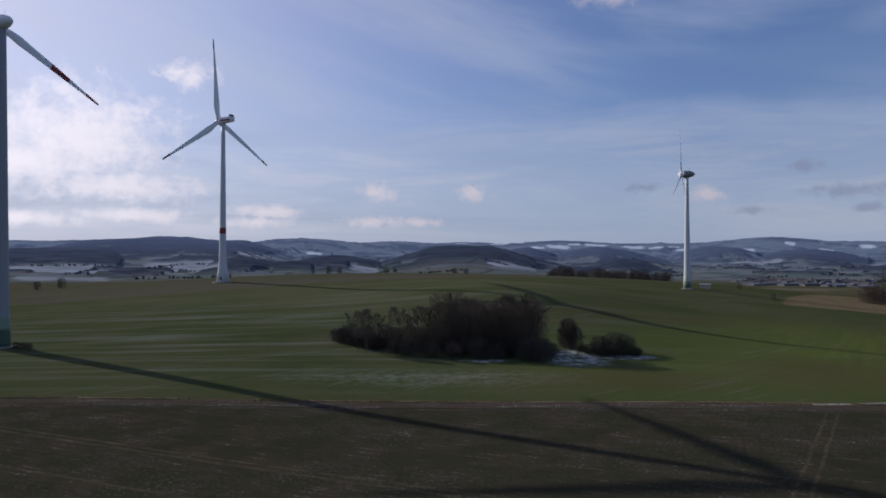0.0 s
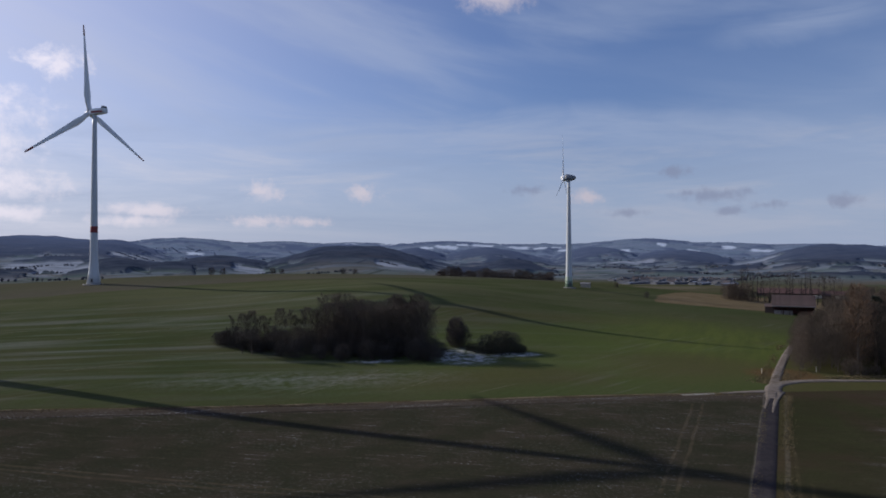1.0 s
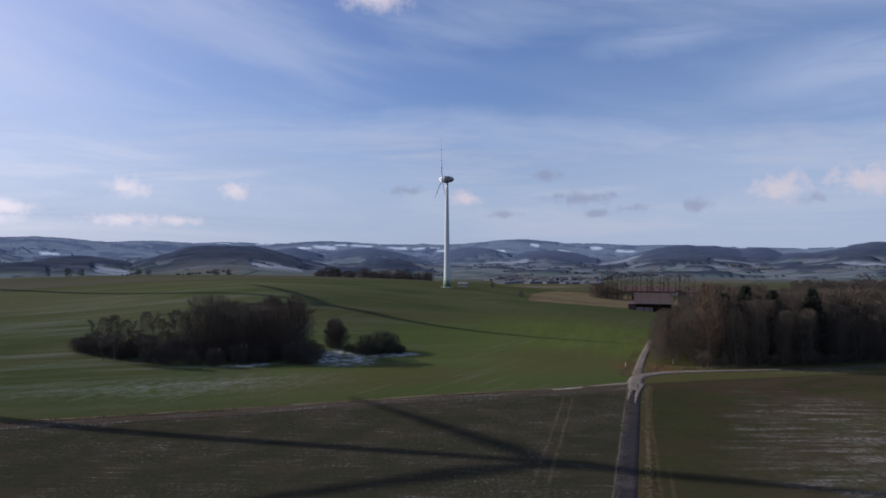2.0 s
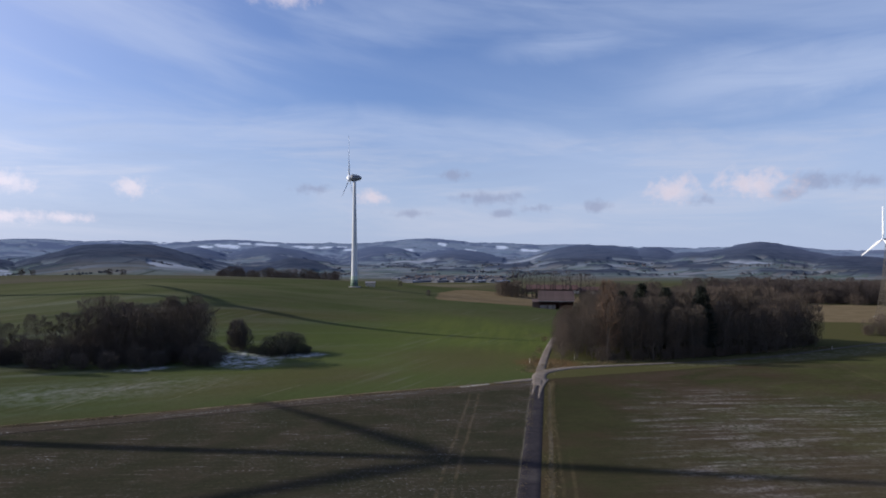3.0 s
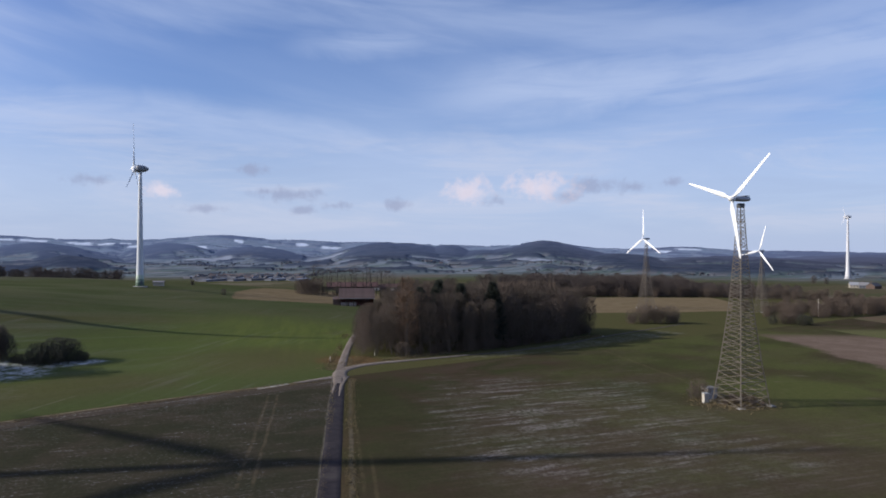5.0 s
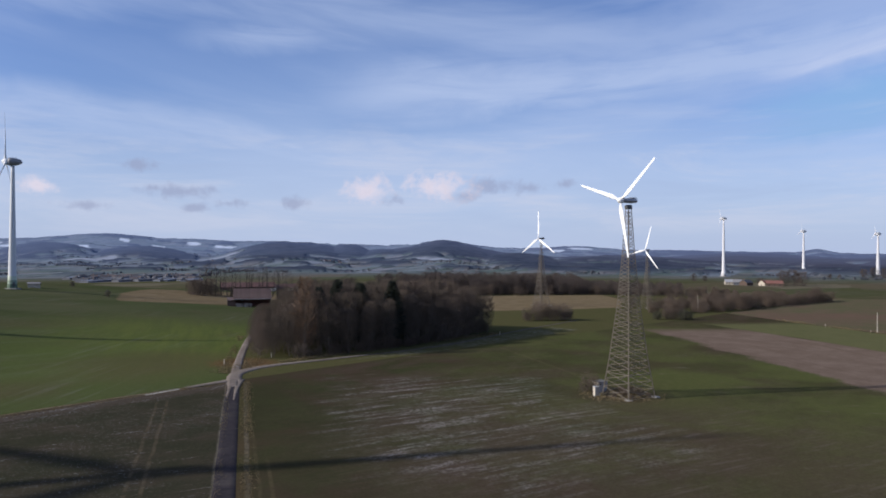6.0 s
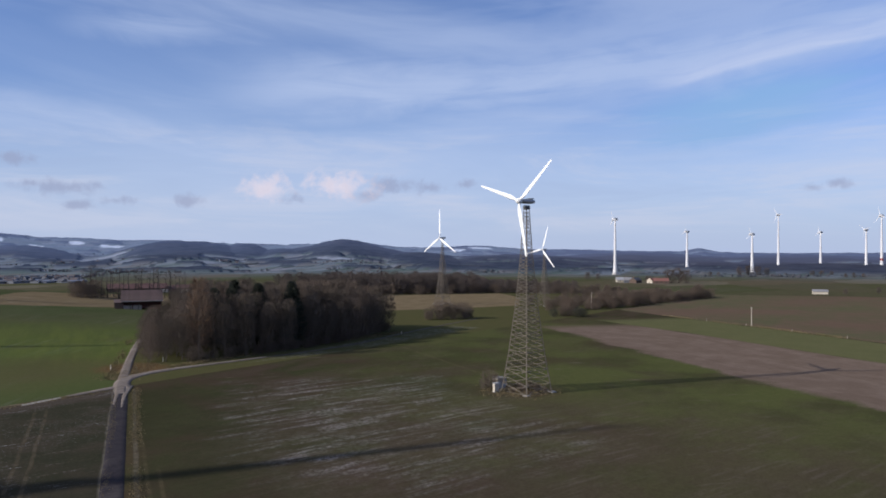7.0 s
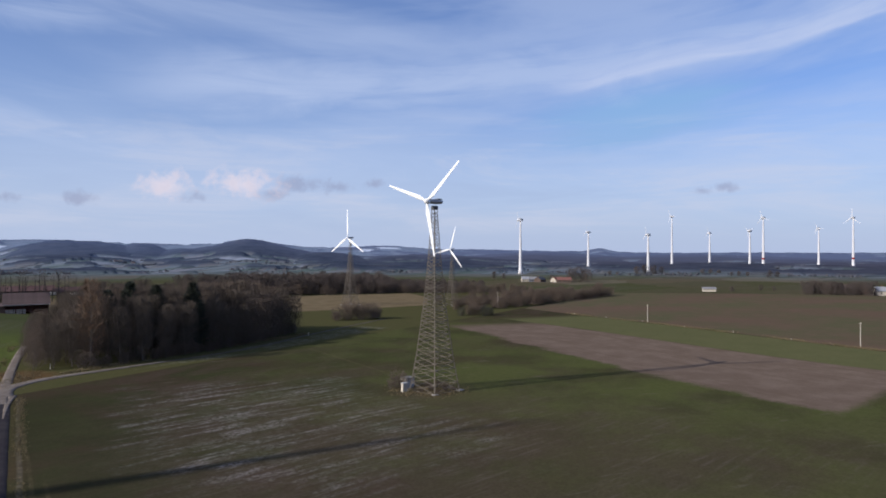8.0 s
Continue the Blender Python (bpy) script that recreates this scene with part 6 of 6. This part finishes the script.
def build_built():
    x, y = bearing(35.55, 362)
    barn(on_ground(x, y, -35))
    # farm sheds behind the barn
    for az, d, w, l, e, r, roof, turn in ((35.2, 560, 10, 40, 3.4, 6.6, MAT_ROOF_BARN, 56), (38.2, 566, 9, 26, 3.2, 6.0, MAT_ROOF_BARN, 56), (39.6, 555, 7, 13, 2.8, 4.4, MAT_ROOF_GREY, 50)):
        x, y = bearing(az, d)
        house(on_ground(x, y, turn, 0.3), w, l, e, r, MAT_WOOD_DARK, roof, "long low farm shed with a dark red roof", "farm sheds behind the barn", False, "shed", "farm_shed")
    for az, d in ((37.1, 545), (38.5, 548)):
        x, y = bearing(az, d)
        t = thing("parked_trailer", on_ground(x, y, 55), "small white parked trailer by the sheds", "trailer", "trailers by the sheds")
        bm = bmesh.new()
        box(bm, (2.2, 5.0, 2.0), (0, 0, 1.6), 0.15)
        part("body", bm, MAT_CREAM, t)
        for sx in (-1, 1):
            bm = bmesh.new()
            lathe(bm, [(0.2, -0.12), (0.42, -0.12), (0.45, 0), (0.42, 0.12), (0.2, 0.12)], 14, "y")
            part("wheel", bm, MAT_DARK_METAL, t, m=pose(sx * 0.95, 0, 0.4, 0, 0, 90))
    # cream hut by the slim turbine
    x, y = bearing(20.5, 400)
    house(on_ground(x, y, 60), 2.6, 5.0, 1.9, 2.5, MAT_CREAM, MAT_ROOF_GREY, "low pale grey hut near the slim turbine", "huts", False, "hut", "hut")
    # equipment at the lattice tower
    cabin(on_ground(142.6, 71.6, -24))
    kiosk(on_ground(137.3, 69.8, -24))
    # poles and markers
    for x, y, h in ((334.1, 44.1, 8.2), (274.0, -33.5, 8.0), (400.2, 140.2, 9.5)):
        pole(on_ground(x, y, 40), h, "pale single line pole standing in the field", "line poles")
    marker(on_ground(123.6, 164.0), 1.5, "short white marker post at the grove corner")
    marker(on_ground(108.0, 163.6), 1.3, "short white marker post by the road")
    marker(on_ground(219.5, 151.5), 1.1, "short white marker post on the track's edge")
    for k in range(6):
        f = k / 5
        marker(on_ground(284 + 84 * f, -13 + 99 * f), 0.9, "short white marker post along the ditch")
    # shed and farmyard on the plain
    x, y = bearing(87.0, 640)
    house(on_ground(x, y, 12), 6.0, 10.5, 2.2, 3.6, MAT_CREAM, MAT_ROOF_GREY, "low cream field shed with a pale roof", "sheds on the plain", False, "shed", "field_shed")
    for az, d, w, l, wall, roof, turn in ((76.0, 880, 11, 17, MAT_WOOD_DARK, MAT_ROOF_RUST, 20), (75.4, 890, 9, 11, MAT_CREAM, MAT_ROOF_RUST, 60), (72.9, 905, 7, 9, MAT_CREAM, MAT_ROOF_PALE, 30), (74.1, 890, 9, 15, MAT_WOOD_DARK, MAT_TOWN_DARK, 80), (73.5, 900, 7, 9, MAT_TOWN_WALL, MAT_ROOF_GREY, 20),
                                          (96.0, 660, 9, 16, MAT_WOOD_DARK, MAT_ROOF_RED, 20), (97.3, 655, 8, 14, MAT_BRICK, MAT_ROOF_RED, 70), (98.6, 620, 8, 18, MAT_CREAM, MAT_ROOF_PALE, 15)):
        x, y = bearing(az, d)
        house(on_ground(x, y, turn, 0.3), w, l, 3.6, 6.6, wall, roof, "farm building with gabled roof on the plain", "farmyards on the plain")
    # the settlement in the valley
    rng = random.Random(21)
    base = [house(on_ground(*bearing(24.4, 985), 118, 0.5), 13, 44, 2.4, 3.2, MAT_TOWN_WALL, MAT_TOWN_PALE, "long pale-roofed hall in the valley settlement", "valley settlement", False, "hall", "hall"),
            house(on_ground(*bearing(26.2, 985), 112, 0.5), 11, 26, 2.6, 3.6, MAT_TOWN_WALL, MAT_TOWN_DARK, "dark-roofed grey hall in the valley settlement", "valley settlement", False, "hall", "hall"),
            house(on_ground(*bearing(26, 1010), 10, 0.5), 7, 9, 2.6, 5.0, MAT_TOWN_WALL, MAT_TOWN_DARK, "small grey house with a dark roof in the valley", "valley settlement"),
            house(on_ground(*bearing(27, 1020), 50, 0.5), 7, 9, 2.6, 5.0, MAT_TOWN_PALE, MAT_TOWN_TILE, "small pale house with a dull tiled roof in the valley", "valley settlement")]
    for k in range(110):
        x, y = bearing(rng.uniform(23.0, 31.2), rng.uniform(980, 1190))
        b = base[rng.choice((0, 1, 1, 2, 2, 3))]
        copy_thing(b, on_ground(x, y, rng.gauss(116, 8) if b in base[:2] else rng.uniform(0, 180), 0.5))
    for az0, az1, d0, d1, count in ((29.3, 32.6, 1750, 2100, 34), (39.5, 42.5, 1800, 2000, 16), (69, 71, 1500, 1600, 6)):
        for k in range(count):
            x, y = bearing(rng.uniform(az0, az1), rng.uniform(d0, d1))
            z = float(land_cover(np.array(x), np.array(y))[0])
            copy_thing(base[2 + k % 2], pose(x, y, z - 0.6, 0, 0, rng.uniform(0, 180)))

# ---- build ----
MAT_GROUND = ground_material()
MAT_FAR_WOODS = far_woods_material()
MAT_ASPHALT = track_material("asphalt", (0.022, 0.019, 0.023), (0.034, 0.030, 0.033), 0.08)
MAT_GRAVEL = track_material("gravel", (0.125, 0.103, 0.087), (0.200, 0.172, 0.150), 0.4)
# darker than the gravel: the grove's shade is put into this colour
MAT_EARTH = track_material("earth_track", (0.05, 0.045, 0.036), (0.08, 0.07, 0.056), 0.1)
MAT_WHITE = worn("white_paint", (0.8, 0.81, 0.82), 0.45, scale=0.4, vary=0.06, dirt=0.08)
MAT_TOWER = worn("tower_paint", (0.54, 0.56, 0.58), 0.5, scale=0.15, vary=0.08, dirt=0.12)
# white dimmed for the far turbines: haze put into the paint
MAT_TOWER_FAR = worn("tower_far", (0.56, 0.56, 0.58), 0.6, scale=0.15, vary=0.08, dirt=0.1)
# near tower's paint darkened: the backlit side's shade is in the colour
MAT_TOWER_SHADED = worn("tower_shaded", (0.27, 0.285, 0.31), 0.55, scale=0.15, vary=0.1, dirt=0.15)
MAT_TOWER_SLIM = worn("tower_slim", (0.52, 0.54, 0.56), 0.55, scale=0.15, vary=0.1, dirt=0.15)
MAT_NACELLE_DARK = worn("nacelle_dark", (0.20, 0.21, 0.23), 0.5, vary=0.15)
MAT_NACELLE_STEEL = worn("nacelle_steel", (0.30, 0.30, 0.32), 0.38, 0.6, vary=0.15)
MAT_NACELLE_GREY = worn("nacelle_grey", (0.36, 0.38, 0.40), 0.5, vary=0.1)
# red lowered to its tone on the tower's shaded side
MAT_RED = worn("warning_red", (0.22, 0.022, 0.022), 0.5, vary=0.12)
MAT_GREEN_DARK = worn("green_dark", (0.05, 0.10, 0.06), 0.55)
MAT_GREEN_MID = worn("green_mid", (0.20, 0.27, 0.20), 0.55)
MAT_GREEN_PALE = worn("green_pale", (0.45, 0.52, 0.42), 0.55)
MAT_DARK_METAL = worn("dark_metal", (0.08, 0.085, 0.09), 0.5, 0.3)
MAT_GALVANISED = worn("galvanised", (0.125, 0.106, 0.084), 0.7, 0.05, scale=1.0, vary=0.3)
MAT_CONCRETE = worn("concrete", (0.24, 0.23, 0.21), 0.9, vary=0.3, relief=0.01)
MAT_BARK = worn("bark", (0.10, 0.082, 0.066), 0.9, scale=3.0, vary=0.4)
MAT_BARK_BLACK = worn("bark_black", (0.032, 0.027, 0.025), 0.9, scale=3.0, vary=0.4)
MAT_BARK_DARK = worn("bark_dark", (0.06, 0.05, 0.042), 0.9, scale=3.0, vary=0.4)
MAT_TWIGS = worn("twigs", (0.080, 0.062, 0.047), 0.9, scale=0.5, vary=0.5, dirt=0)
MAT_TWIGS_WARM = worn("twigs_warm", (0.088, 0.065, 0.049), 0.9, scale=0.5, vary=0.5, dirt=0)
MAT_TWIGS_DARK = worn("twigs_dark", (0.062, 0.049, 0.041), 0.9, scale=0.5, vary=0.5, dirt=0)
MAT_TWIGS_BELT = worn("twigs_belt", (0.062, 0.048, 0.042), 0.9, scale=0.5, vary=0.5, dirt=0)
MAT_LARCH = worn("larch_twigs", (0.128, 0.080, 0.050), 0.9, scale=0.5, vary=0.4, dirt=0)
MAT_NEEDLES = worn("needles", (0.018, 0.025, 0.014), 0.8, scale=0.8, vary=0.6, dirt=0)
MAT_EVERGREEN = worn("evergreen_leaves", (0.030, 0.031, 0.019), 0.8, scale=0.8, vary=0.6, dirt=0)
MAT_DRY_GRASS = grass_material()
MAT_WOOD_DARK = worn("dark_timber", (0.075, 0.05, 0.04), 0.85, scale=1.5, vary=0.4)
MAT_WOOD_RED = worn("red_timber", (0.14, 0.05, 0.042), 0.85, scale=1.5, vary=0.4)
MAT_TIMBER_PALE = worn("pale_timber", (0.28, 0.24, 0.21), 0.85, scale=1.5, vary=0.4)
MAT_ROOF_RED = worn("roof_red", (0.072, 0.046, 0.043), 0.8, scale=0.8, vary=0.4, dirt=0.3)
MAT_ROOF_BARN = worn("roof_barn", (0.075, 0.036, 0.034), 0.8, scale=0.8, vary=0.4, dirt=0.3)
MAT_ROOF_RUST = worn("roof_rust", (0.15, 0.065, 0.052), 0.8, scale=0.8, vary=0.4, dirt=0.3)
MAT_ROOF_GREY = worn("roof_grey", (0.17, 0.17, 0.18), 0.8, scale=0.8, vary=0.3)
MAT_ROOF_PALE = worn("roof_pale", (0.24, 0.25, 0.27), 0.7, scale=0.8, vary=0.3)
MAT_CREAM = worn("cream_render", (0.40, 0.36, 0.30), 0.8, scale=1.2, vary=0.2, dirt=0.3)
MAT_PAINT_GREY = worn("grey_paint", (0.42, 0.43, 0.44), 0.6, vary=0.2)
MAT_BRICK = worn("brick", (0.17, 0.10, 0.08), 0.85, scale=1.2, vary=0.3)
MAT_TOWN_WALL = worn("town_wall", (0.12, 0.13, 0.16), 0.85, scale=0.3, vary=0.5, dirt=0.3)
MAT_TOWN_PALE = worn("town_pale", (0.14, 0.165, 0.215), 0.8, scale=0.3, vary=0.5, dirt=0.2)
MAT_TOWN_DARK = worn("town_dark", (0.06, 0.062, 0.072), 0.8, scale=0.3, vary=0.5)
MAT_TOWN_TILE = worn("town_tile", (0.072, 0.060, 0.064), 0.8, scale=0.3, vary=0.4)
MAT_POLE = worn("pole", (0.42, 0.38, 0.33), 0.8, scale=1.5, vary=0.3)
MAT_GLASS_DARK = worn("window_glass", (0.03, 0.035, 0.04), 0.08, vary=0.1, dirt=0)

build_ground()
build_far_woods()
ribbon("road", ROAD_LINE, 2.9, MAT_ASPHALT, "narrow worn asphalt farm road")
ribbon("lane", LANE_LINE, (2.5, 2.0), MAT_GRAVEL, "pale worn gravel lane towards the barn", lift=0.11)
for spill in SPILL_LINES:
    ribbon("gravel_spill", spill, (0.25, 1.5), MAT_GRAVEL, "pale gravel spilt over the asphalt edge", lift=0.1, sub=1.0, wobble=0.2)
ribbon("track", SIDE_LINE, (3.8, 1.4), MAT_GRAVEL, "pale gravel farm track leaving the crossing", lift=0.14)
ribbon("shaded_track", FAR_SIDE_LINE, (1.8, 1.5), MAT_EARTH, "earth track along the grove, darkened as in its shade", lift=0.05)
ribbon("field_path", [(96.5, 142.6), (90, 142.3), (84, 141.9)], (2.6, 1.2), MAT_GRAVEL, "pale gravel stub beside the crossing", lift=0.1, sub=1.0)
build_turbines()
build_built()
build_plants()
build_verge_grass()
